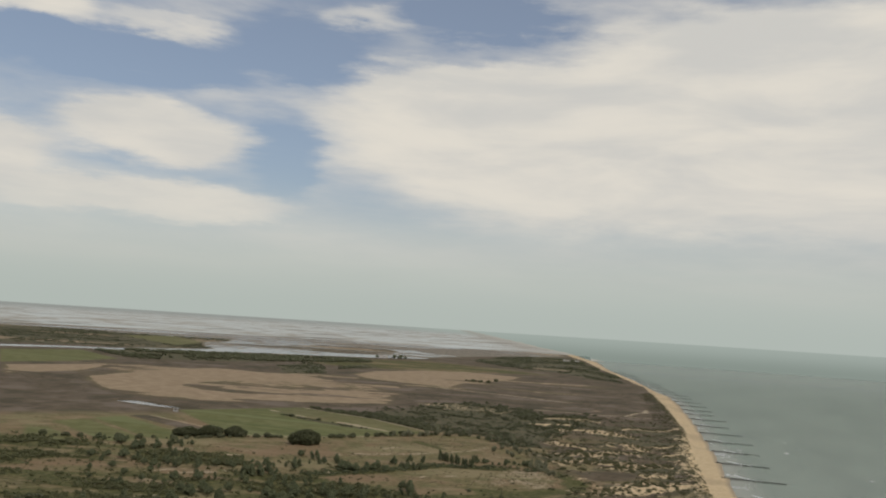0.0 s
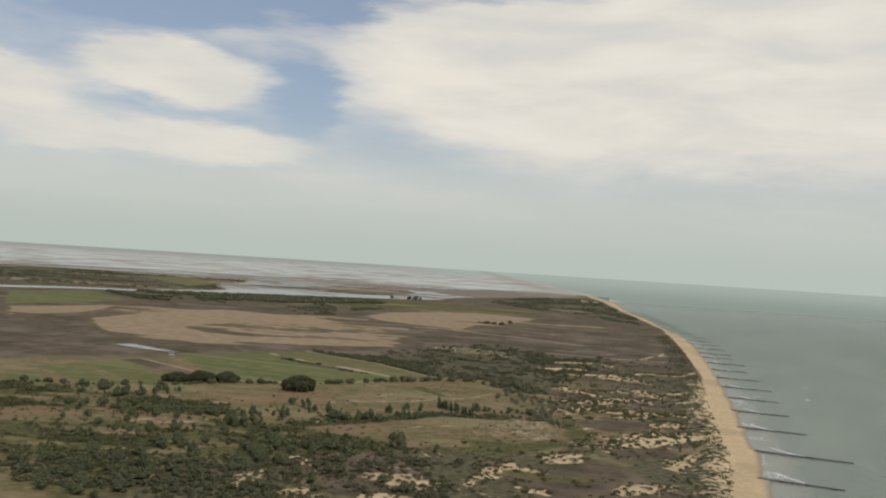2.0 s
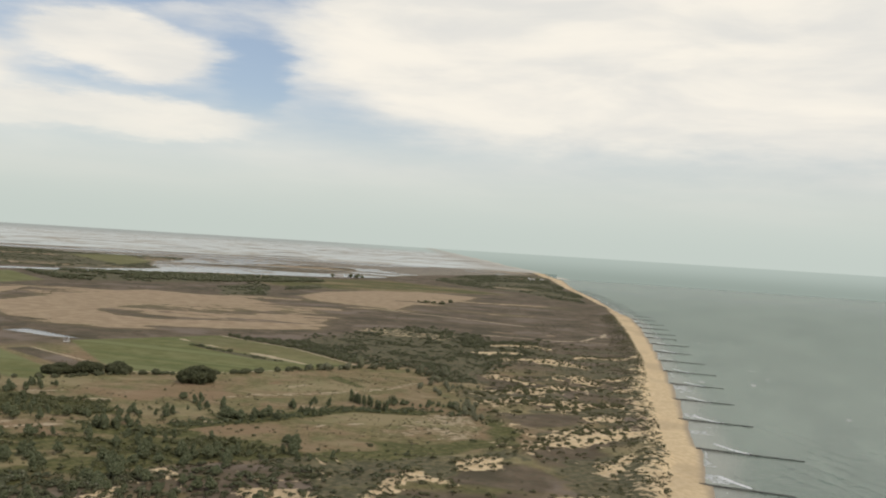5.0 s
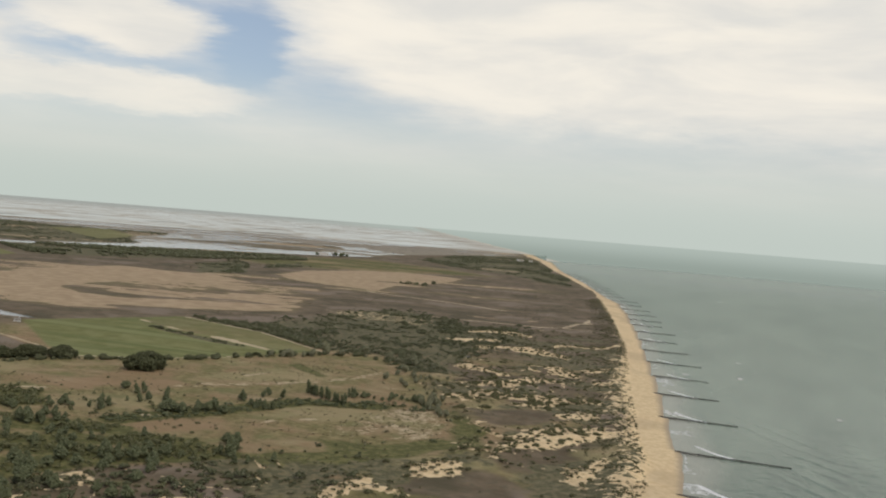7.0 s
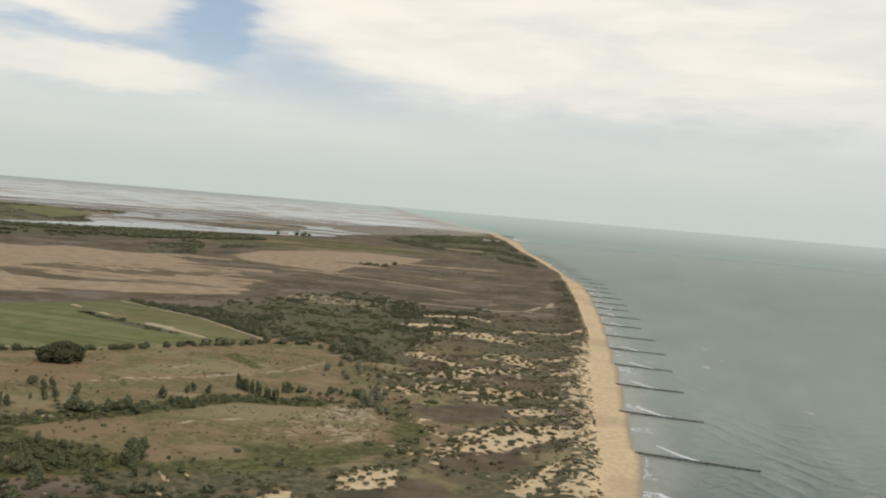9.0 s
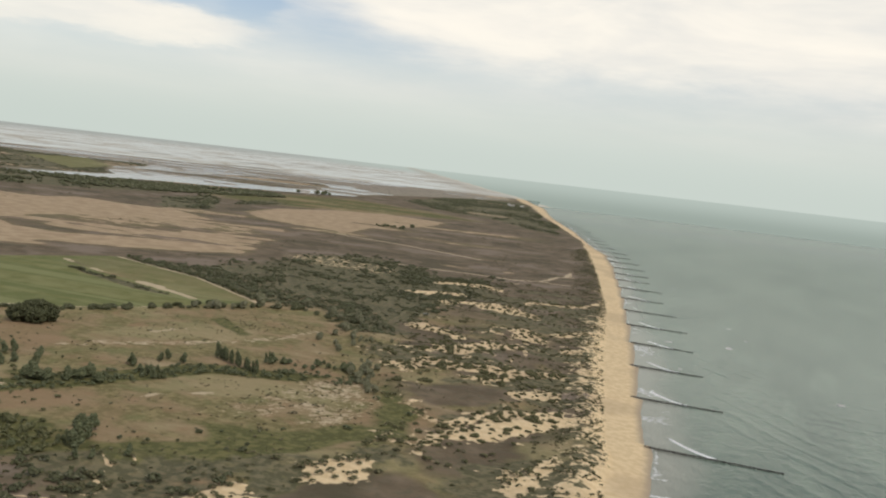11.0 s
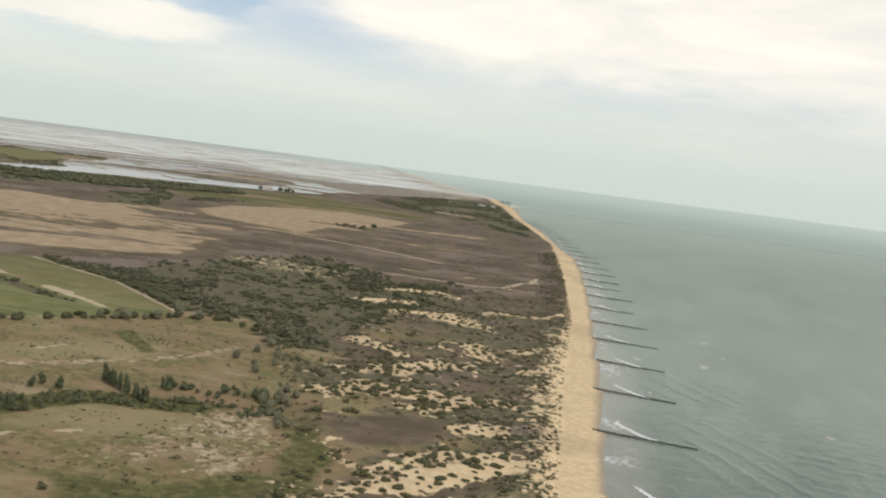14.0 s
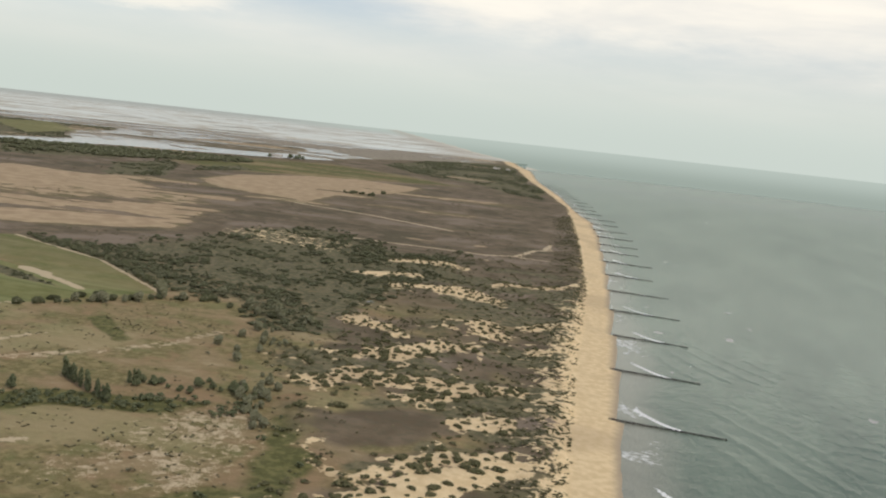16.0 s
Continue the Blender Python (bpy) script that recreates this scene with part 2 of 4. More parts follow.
RISE = [(-190, 618), (-171, 596), (-131, 622), (-103, 645), (-118, 690), (-140, 735), (-152, 728), (-135, 690), (-126, 658), (-150, 637)]      # green strip behind the dunes
SPUR_HEDGE = [(-296, 826), (-280, 811), (-263, 796)]
MEADOW_PATH = [(-310, 715), (-280, 736), (-262, 763), (-241, 795), (-234, 835)]
PALE_HEATH = [(-300, 1342), (-255, 1352), (-218, 1358)]
GREEN_STRIP = [(-287, 494), (-261, 517), (-238, 551), (-199, 563), (-167, 584), (-146, 618), (-133, 650), (-125, 689)]
PALE_SCRUB = [(-445, 1205), (-410, 1255), (-365, 1262), (-300, 1225), (-275, 1165), (-330, 1150), (-400, 1160)]
STONY = [(-191, 632), (-188, 700), (-176, 733), (-155, 735), (-138, 699), (-128, 662), (-158, 632)]
# pale bare patches: east, north, half length, half width, turn
SCALDS = [(-299, 772, 22, 3, 70), (-355, 556, 26, 4, 45), (-378, 640, 12, 4, 30), (-245, 553, 12, 3, 35), (-210, 659, 12, 2.5, 50), (-312, 700, 10, 3, 40), (-378, 548, 22, 4, 60),
          (-342, 575, 10, 3, 10), (-335, 460, 20, 4, 65), (-285, 616, 9, 3, 30), (-163, 722, 9, 4, 20), (-430, 640, 16, 3, 40), (-226, 640, 10, 3, 60)]
# outlines of the bare sand ridges between the dune bushes
RIDGES = [
    [(-195, 920), (-188, 937), (-169, 925), (-155, 910), (-151, 896), (-161, 900), (-179, 910), (-190, 906)],
    [(-184, 1075), (-171, 1091), (-151, 1083), (-131, 1063), (-126, 1040), (-142, 1041), (-160, 1047), (-178, 1051)],
    [(-131, 964), (-121, 978), (-104, 950), (-99, 927), (-112, 934), (-125, 940)],
    [(-156, 857), (-141, 871), (-132, 897), (-113, 900), (-109, 883), (-124, 867), (-133, 844), (-151, 842)],
    [(-166, 792), (-155, 796), (-148, 815), (-133, 811), (-118, 817), (-101, 817), (-85, 821), (-70, 826), (-68, 814), (-81, 801), (-96, 798), (-112, 797), (-127, 792), (-141, 795), (-148, 778), (-162, 782)],
]
RIDGES += [
    [(-116, 786), (-102, 795), (-89, 808), (-87, 799), (-98, 780), (-114, 778)],
    [(-99, 696), (-93, 711), (-84, 716), (-76, 728), (-64, 733), (-54, 737), (-52, 729), (-61, 718), (-73, 714), (-80, 702), (-89, 697), (-97, 689)],
    [(-124, 710), (-118, 696), (-109, 692), (-99, 690), (-98, 688), (-107, 687), (-116, 690), (-123, 707)],
    [(-257, 1091), (-232, 1107), (-207, 1113), (-204, 1104), (-227, 1090), (-253, 1081)],
    [(-253, 1182), (-237, 1199), (-215, 1204), (-187, 1189), (-185, 1178), (-209, 1183), (-231, 1178), (-250, 1171)],
    [(-217, 1060), (-185, 1075), (-182, 1064), (-214, 1050)],
]
RIDGES += [
    [(-100, 972), (-84, 997), (-65, 1007), (-64, 996), (-81, 978), (-99, 962)],
    [(-150, 1123), (-123, 1150), (-89, 1176), (-87, 1162), (-119, 1125), (-147, 1110)],
    [(-83, 915), (-67, 924), (-66, 912), (-81, 903)],
    [(-86, 767), (-74, 774), (-61, 777), (-60, 769), (-71, 759), (-84, 759)],
    [(-196, 499), (-187, 502), (-179, 509), (-165, 502), (-156, 499), (-152, 489), (-158, 484), (-171, 491), (-178, 484), (-191, 489)],
    [(-176, 458), (-169, 465), (-160, 463), (-148, 457), (-144, 449), (-153, 449), (-162, 450), (-171, 450)],
    [(-144, 512), (-147, 540), (-136, 555), (-132, 543), (-140, 520), (-141, 502)],
]
RIDGES += [
    [(-139, 551), (-118, 551), (-116, 545), (-137, 545)],
    [(-126, 452), (-119, 463), (-108, 471), (-97, 475), (-94, 467), (-104, 457), (-114, 449), (-123, 445)],
    [(-96, 472), (-84, 486), (-61, 499), (-60, 496), (-83, 480), (-95, 469)],
    [(-125, 591), (-120, 610), (-107, 611), (-103, 594), (-112, 579), (-120, 575)],
    [(-99, 643), (-94, 684), (-78, 699), (-51, 728), (-49, 714), (-74, 675), (-90, 661), (-97, 632)],
    [(-73, 531), (-67, 542), (-56, 553), (-49, 564), (-48, 555), (-53, 536), (-64, 526), (-71, 522)],
    [(-58, 631), (-50, 633), (-44, 664), (-42, 647), (-47, 606), (-56, 616)],
]
RIDGES += [
    [(-118, 513), (-107, 515), (-105, 509), (-117, 507)],
    [(-241, 442), (-242, 457), (-243, 475), (-239, 470), (-236, 448), (-238, 438)],
    [(-210, 440), (-209, 453), (-190, 441), (-187, 435), (-202, 441), (-206, 434)],
    [(-220, 412), (-205, 416), (-203, 412), (-217, 409)],
]
SLACKS = [(-107, 744, 34, 22, 39), (-79, 672, 16, 8, 36), (-94, 573, 30, 27, 54), (-50, 780, 14, 10, 40)]      # bare brown hollows between the dunes


def slack_of(x, y):
    best = np.zeros(x.shape)
    for cx, cy, ha, hb, turn_deg in SLACKS:
        ca, sa = math.cos(radians(turn_deg)), math.sin(radians(turn_deg))
        u, v = (x - cx) * ca + (y - cy) * sa, -(x - cx) * sa + (y - cy) * ca
        best = np.maximum(best, smooth(1.15, 0.8, np.sqrt((u / ha) ** 2 + (v / hb) ** 2) + 0.8 * (fbm(x, y, 14, 3, 75) - 0.5)))
    return best


def ground_plan(x, y):
    """Height and the kinds of cover at places x, y."""
    wx = x + 9 * (fbm(x, y, 30, 4, 3) - 0.5)
    wy = y + 12 * (fbm(x, y, 30, 4, 5) - 0.5)
    bx = x + 60 * (fbm(x, y, 260, 4, 7) - 0.5)
    by = y + 90 * (fbm(x, y, 260, 4, 9) - 0.5)
    xs, xd = shore_x(y), dune_x(y)
    xs = xs + 4 * (fbm(x, y, 90, 3, 11) - 0.5)
    ragged = xd + 7 * (fbm(x, y, 22, 4, 13) - 0.5) + 5 * (fbm(x, y, 70, 2, 14) - 0.5)
    c = {}
    beach = smooth(-1.5, 1.5, x - ragged)
    dune_belt = belt_of(x, y) * (1 - beach)
    # sand ridges
    ridge = np.full(x.shape, -60.0)
    for poly in RIDGES:
        px, py = [p[0] for p in poly], [p[1] for p in poly]
        close = (x > min(px) - 25) & (x < max(px) + 25) & (y > min(py) - 30) & (y < max(py) + 30)
        ridge[close] = np.maximum(ridge[close], inside(wx[close], wy[close], poly))
    sand = smooth(-9, 7, ridge + 9 * (fbm(x, y, 11, 3, 20) - 0.5)) * 0.95
    fore = smooth(-34, -6, x - ragged) * smooth(1500, 900, y) * 0.44 + smooth(-8, -1, x - ragged) * 0.2
    belt = belt_of(x, y)
    trail = smooth(0.030, 0.008, np.abs(fbm(x, y, 38, 3, 22) - 0.5)) * smooth(0.46, 0.56, fbm(x, y, 110, 2, 24)) * belt * 0.5
    sand = np.clip(np.maximum(np.maximum(sand, fore), trail * (1 - slack_of(x, y))) + 0.22 * (0.5 - fbm(x, y, 24, 3, 21)), 0, 1)
    slack = slack_of(x, y)
    c["sand"] = np.maximum(sand, beach)
    # reeds, fields, tracks
    reed = np.full(x.shape, -1e9)
    for poly in REEDS:
        reed = np.maximum(reed, inside(0.65 * x + 0.35 * bx, 0.65 * y + 0.35 * by, poly))
    reed = smooth(-14, 18, reed) * (1 - 0.95 * smooth(-10, 14, inside(0.65 * x + 0.35 * bx, 0.65 * y + 0.35 * by, REED_ISLAND)) * smooth(0.27, 0.37, streaks(x, y, 90, 4, 23)))
    patch = smooth(0.57, 0.66, streaks(x, y, 230, 5, 25)) * smooth(1150, 1350, y) * smooth(-40, -160, x - xd)
    c["reed"] = np.clip(np.maximum(reed * smooth(0.24, 0.36, streaks(x, y, 110, 5, 27)), 0.6 * patch), 0, 1)
    crop = np.zeros(x.shape)
    for poly, fresh in FIELDS:
        crop = np.maximum(crop, smooth(-1.5, 1.5, inside(x, y, poly)) * fresh)
    track = near_line(x, y, TRACK)
    side = inside(x, y, [(-522, 948), (-466, 921), (-409, 902), (-358, 876), (-400, 880), (-470, 912)])
    strip = smooth(-2, 2, side)
    crop = crop * (1 - smooth(-1, 2, side)) * smooth(1.0, 2.4, track)
    far_strip = inside(x, y, [(-512, 1016), (-404, 974), (-314, 906), (-350, 882), (-379, 897), (-417, 915), (-468, 933), (-527, 965)])
    crop = crop * (1 - 0.38 * smooth(-1, 2, far_strip))
    c["crop"] = crop
    edge = near_line(x, y, [(-310, 906), (-404, 976), (-512, 1020)])
    pale = np.maximum(np.maximum(smooth(4.0, 1.5, track) * smooth(0.3, 0.5, fbm(x, y, 25, 3, 28)), smooth(5.5, 3.0, near_line(wx, wy, [(-415, 914), (-384, 899)]))), smooth(4.6, 2.4, near_line(x, y, FENCE_TRACK)))
    pale = np.maximum(pale, smooth(2.2, 0.8, edge) * 0.8)
    for line in BALKS:
        pale = np.maximum(pale, smooth(2.4, 0.9, near_line(x, y, line)) * 0.7)
    pale = np.maximum(pale, smooth(4.0, 1.8, np.minimum(near_line(x, y, FORK), near_line(x, y, SPUR))) * 0.9)
    c["pale"] = pale
    # scrub and woods floors
    scrub = smooth(-22, 22, inside(bx, by, SCRUB) + 24 * (fbm(x, y, 26, 3, 32) - 0.5))
    wood = np.maximum(smooth(-15, 25, inside(bx, by, WOODS)), smooth(-20, 25, inside(bx, by, COPSE)))
    wood = np.maximum(wood, smooth(-20, 30, inside(bx, by, ISLAND)) * 0.9)
    wood = np.maximum(wood, smooth(-20, 30, inside(bx, by, TONGUE)) * 0.42)
    for poly in THICKETS:
        wood = np.maximum(wood, smooth(-15, 20, inside(bx, by, poly)))
    mat = belt * smooth(0.36, 0.56, fbm(x, y, 45, 4, 29)) * 0.75 * (1 - slack)
    c["wood"] = np.maximum(np.maximum(np.maximum(scrub * (0.65 + 0.35 * smooth(0.30, 0.50, fbm(x, y, 60, 3, 30))), wood), mat), strip) * (1 - crop)
    # heath: brown salt scrub behind the dunes and beyond the fields
    heath = np.maximum(smooth(940, 1040, by - 1.1 * np.minimum(bx + 440, 0)), np.maximum(smooth(0.40, 0.52, fbm(x, y, 70, 4, 31)), slack) * dune_belt)
    heath = np.maximum(heath, smooth(-2, 2, inside(x, y, FURROWS)))
    heath = heath * (1 - smooth(-40, 40, inside(bx, by, OLIVE)))
    c["heath"] = heath * (1 - np.clip(beach + c["reed"] + crop, 0, 1))
    lush = smooth(0.46, 0.62, fbm(x, y, 55, 4, 33)) * smooth(700, 560, y) * 0.6
    lush = np.maximum(lush, smooth(-25, 25, inside(wx, wy, FRONT)) * smooth(0.44, 0.58, fbm(x, y, 34, 4, 35)) * 0.75)
    lush = np.maximum(lush, smooth(-20, 25, inside(wx, wy, MEADOW_ROWS)) * smooth(0.36, 0.50, streaks(x, y, 34, 3, 98)) * 0.8)
    lush = np.maximum(lush, smooth(9, 3, near_line(wx, wy, SPUR_HEDGE)) * 0.8)
    lush = np.maximum(lush, smooth(20, 8, near_line(wx, wy, GREEN_STRIP)) * 0.85)
    lush = np.maximum(lush, smooth(16, 6, near_line(wx, wy, DITCH)))
    lush = np.maximum(lush, smooth(-8, 10, inside(wx, wy, RISE)))
    lush = np.maximum(lush, smooth(-40, 40, inside(bx, by, OLIVE)) * (0.25 + 0.5 * smooth(0.42, 0.58, streaks(x, y, 160, 4, 34))))
    c["lush"] = lush * (1 - beach)
    for cx, cy, ha, hb, turn_deg in SCALDS:
        ca, sa = math.cos(radians(turn_deg)), math.sin(radians(turn_deg))
        u, v = (x - cx) * ca + (y - cy) * sa, -(x - cx) * sa + (y - cy) * ca
        c["pale"] = np.maximum(c["pale"], smooth(1.2, 0.6, np.sqrt((u / ha) ** 2 + (v / hb) ** 2) + 1.9 * (fbm(x, y, 6, 3, 37) - 0.42)) * 0.62)
    c["pale"] = np.maximum(c["pale"], smooth(7.0, 2.5, near_line(wx, wy, MEADOW_PATH)) * 0.42)
    c["reed"] = np.maximum(c["reed"], smooth(16, 4, near_line(wx, wy, PALE_HEATH)) * 0.44)
    stony = smooth(-14, 10, inside(wx, wy, STONY))
    c["pale"] = np.maximum(c["pale"], stony * (0.27 + 0.6 * (fbm(x, y, 16, 3, 38) - 0.5)))
    c["lush"] = c["lush"] * (1 - 0.8 * stony)
    c["sand"] = np.maximum(c["sand"], smooth(-20, 20, inside(bx, by, PALE_SCRUB)) * 0.33)
    # heights
    roll = (fbm(x, y, 120, 3, 41) - 0.5)
    z = 1.1 + 0.9 * roll + dune_belt * 4.5 * (fbm(x, y, 34, 4, 43) - 0.35) + c["sand"] * (1 - beach) * 0.5
    z = z + 2.2 * np.exp(-((x - ragged + 9) / 8) ** 2) * smooth(2400, 1200, y)
    slope = np.clip((xs - x) / np.maximum(xs - ragged, 4), -8, 1)
    z = np.where(x > ragged, np.where(slope > 0, 1.6 * np.clip(slope, 0, 1) ** 0.8, 0.9 * slope), z)
    # water in the flats
    marsh = smooth(-30, 40, inside(bx, by, MARSH_EDGE)) * (1 - smooth(-20, 30, np.maximum(inside(bx, by, ISLAND), inside(bx, by, TONGUE) - 500 * smooth(0.52, 0.44, streaks(x, y, 210, 4, 60)))))
    wet = fbm(x + 0.3 * y, y * 0.7, 520, 5, 51)
    banks = smooth(0.014, 0.008, np.abs(wet - 0.5)) + smooth(0.011, 0.006, np.abs(fbm(x, y, 900, 4, 55) - 0.47))
    dry = np.maximum(np.clip(banks, 0, 1), smooth(0.63, 0.66, wet)) * (1 - smooth(-60, 60, inside(bx, by, LAGOON)))
    dry = np.maximum(dry, smooth(0.555, 0.575, streaks(x, y, 240, 5, 59)) * smooth(2200, 2500, y))
    bars = smooth(0.54, 0.58, streaks(x, y, 260, 4, 57)) * smooth(420, 80, dune_x(y) - x) * smooth(2900, 3200, y)
    dry = np.maximum(dry, bars)
    c["sand"] = np.maximum(c["sand"], bars * marsh * 0.45)
    marsh = marsh * smooth(25, 60, np.hypot(x + 1056, y - 2632) + 30 * (fbm(x, y, 40, 2, 58) - 0.5))      # the farm stands on firm ground
    z = z * (1 - marsh) + marsh * np.where(dry > 0.5, 0.22, -0.5)
    river = smooth(62, 44, near_line(0.5 * (x + bx), 0.5 * (y + by), RIVER))
    z = z * (1 - river) - 0.6 * river
    pond = smooth(-1, 2, inside(x, y, POND))
    z = np.where(pond > 0.5, -0.5, z)
    c["mud"] = marsh
    for key in ("reed", "crop", "wood", "lush", "heath"):
        c[key] = c[key] * (1 - beach)
    for key in ("reed", "heath", "lush"):
        c[key] = c[key] * (1 - marsh)
    return z, c

# ---------------------------------------------------------------- materials


def place(n):
    return n.add("ShaderNodeNewGeometry").outputs["Position"]


def bump(n, bsdf, height, strength, distance):
    b = n.add("ShaderNodeBump")
    b.inputs["Strength"].default_value, b.inputs["Distance"].default_value = strength, distance
    n.link(height, b.inputs["Height"])
    n.link(b.outputs[0], bsdf.inputs["Normal"])


def ground_material():
    m, n, bsdf, out = material("ground_cover")
    p = place(n)
    one = n.add("ShaderNodeAttribute", attribute_name="cover_a").outputs
    two = n.add("ShaderNodeAttribute", attribute_name="cover_b").outputs
    a = n.add("ShaderNodeSeparateColor")
    b = n.add("ShaderNodeSeparateColor")
    n.link(one["Color"], a.inputs[0])
    n.link(two["Color"], b.inputs[0])
    sand, reed, crop, heath = a.outputs[0], a.outputs[1], a.outputs[2], one["Alpha"]
    wood, pale, lush, mud = b.outputs[0], b.outputs[1], b.outputs[2], two["Alpha"]
    tiny, small, mid, wide = n.noise(p, 1.6, 4), n.noise(p, 0.28, 5), n.noise(p, 0.055, 5), n.noise(p, 0.012, 4)
    clump = n.noise(p, 0.18, 5, 0.58)
    lay = n.add("ShaderNodeMapping")
    n.link(p, lay.inputs["Vector"])
    lay.inputs["Rotation"].default_value, lay.inputs["Scale"].default_value = (0, 0, radians(-16)), (0.55, 1.0, 1.0)
    drift = n.noise(lay.outputs[0], 0.045, 6, 0.62)
    speck = n.ramp(small, 0.42, 0.62)
    grass = n.mix(speck, (0.145, 0.124, 0.052), (0.24, 0.196, 0.092))
    grass = n.mix(n.ramp(mid, 0.47, 0.38, 0.0, 0.75), grass, (0.155, 0.152, 0.062))
    grass = n.mix(n.ramp(drift, 0.44, 0.60, 0.0, 0.8), grass, (0.275, 0.198, 0.112))
    grass = n.mix(n.ramp(drift, 0.58, 0.70, 0.0, 0.8), grass, (0.36, 0.285, 0.17))
    grass = n.mix(n.ramp(mid, 0.56, 0.70, 0.0, 0.7), grass, (0.26, 0.165, 0.092))
    grass = n.mix(n.ramp(tiny, 0.50, 0.72, 0.0, 0.55), grass, (0.33, 0.265, 0.145))
    grass = n.mix(n.ramp(wide, 0.52, 0.62, 0.0, 0.6), grass, (0.275, 0.180, 0.104))
    grass = n.mix(n.ramp(wide, 0.47, 0.38, 0.0, 0.55), grass, (0.315, 0.265, 0.140))
    green = n.mix(speck, (0.092, 0.092, 0.034), (0.158, 0.145, 0.058))
    col = n.mix(n.ramp(n.math("ADD", lush, n.math("MULTIPLY", n.math("SUBTRACT", mid, 0.5), 0.9)), 0.35, 0.75), grass, green)
    brown = n.mix(n.ramp(mid, 0.36, 0.66), (0.116, 0.088, 0.055), (0.176, 0.134, 0.087))
    brown = n.mix(n.ramp(small, 0.46, 0.66, 0.0, 0.5), brown, (0.100, 0.090, 0.056))
    brown = n.mix(n.ramp(drift, 0.50, 0.66, 0.0, 0.35), brown, (0.205, 0.158, 0.112))
    brown = n.mix(n.ramp(wide, 0.53, 0.63, 0.0, 0.7), brown, (0.232, 0.182, 0.138))
    brown = n.mix(n.ramp(wide, 0.46, 0.38, 0.0, 0.7), brown, (0.082, 0.072, 0.042))
    col = n.mix(heath, col, brown)
    floor = n.mix(speck, (0.098, 0.092, 0.050), (0.172, 0.148, 0.084))
    col = n.mix(n.ramp(n.math("MULTIPLY_ADD", n.math("SUBTRACT", clump, 0.5), 1.8, wood), 0.25, 0.75), col, floor)
    straw = n.mix(n.ramp(mid, 0.38, 0.64), (0.325, 0.238, 0.146), (0.42, 0.315, 0.198))
    col = n.mix(n.ramp(n.math("MULTIPLY_ADD", n.math("SUBTRACT", drift, 0.5), n.ramp(reed, 0.02, 0.2, 0.0, 1.6), reed), 0.42, 0.58), col, straw)
    drill = n.add("ShaderNodeMapping")
    n.link(p, drill.inputs["Vector"])
    drill.inputs["Rotation"].default_value, drill.inputs["Scale"].default_value = (0, 0, radians(26)), (0.04, 1.0, 1.0)
    drills = n.noise(drill.outputs[0], 0.16, 3)
    leaf = n.mix(n.ramp(mid, 0.36, 0.66), (0.145, 0.147, 0.052), (0.205, 0.203, 0.084))
    leaf = n.mix(n.ramp(drills, 0.48, 0.66, 0.0, 0.4), leaf, (0.205, 0.20, 0.085))
    swathe = n.noise(drill.outputs[0], 0.035, 2)
    leaf = n.mix(n.ramp(swathe, 0.46, 0.52, 0.0, 0.45), leaf, (0.105, 0.128, 0.043))
    leaf = n.mix(n.ramp(swathe, 0.56, 0.60, 0.0, 0.6), leaf, (0.235, 0.238, 0.105))
    col = n.mix(crop, col, leaf)
    silt = n.mix(n.ramp(mid, 0.4, 0.6), (0.18, 0.155, 0.118), (0.34, 0.295, 0.225))
    col = n.mix(mud, col, silt)
    bare = n.mix(n.ramp(small, 0.35, 0.65), (0.61, 0.458, 0.262), (0.71, 0.553, 0.335))
    bare = n.mix(n.ramp(tiny, 0.56, 0.74, 0.0, 0.35), bare, (0.30, 0.23, 0.13))
    bare = n.mix(n.ramp(wide, 0.45, 0.62, 0.0, 0.45), bare, (0.42, 0.31, 0.19))
    level = n.add("ShaderNodeSeparateXYZ")
    n.link(p, level.inputs[0])
    bare = n.mix(n.ramp(n.math("ADD", level.outputs[2], n.math("MULTIPLY", small, 0.25)), 0.70, 0.12), bare, (0.37, 0.295, 0.205))   # sand soaked by the last wave
    col = n.mix(n.ramp(n.math("ADD", n.math("MULTIPLY_ADD", n.math("SUBTRACT", clump, 0.5), n.ramp(sand, 0.03, 0.14, 0.0, -1.6), sand), n.math("MULTIPLY", n.math("SUBTRACT", small, 0.5), n.ramp(sand, 0.03, 0.14, 0.0, 0.7))), 0.40, 0.50), col, bare)
    flecks = n.math("ADD", n.math("SUBTRACT", small, 0.5), n.math("MULTIPLY", n.math("SUBTRACT", tiny, 0.5), 0.8))
    col = n.mix(n.ramp(n.math("MULTIPLY_ADD", flecks, n.ramp(pale, 0.02, 0.15, 0.0, 1.5), pale), 0.36, 0.56, 0.0, 0.9), col, (0.50, 0.40, 0.265))
    n.link(col, bsdf.inputs["Base Color"])
    bsdf.inputs["Roughness"].default_value = 0.95
    bsdf.inputs["Specular IOR Level"].default_value = 0.15
    bump(n, bsdf, n.math("ADD", small, n.math("MULTIPLY", tiny, 0.4)), 0.6, 0.8)
    n.link(n.ramp(sand, 0.3, 0.9, 0.6, 0.12), bsdf.inputs["Normal"].links[0].from_node.inputs["Strength"])   # loose sand lies smooth
    return m


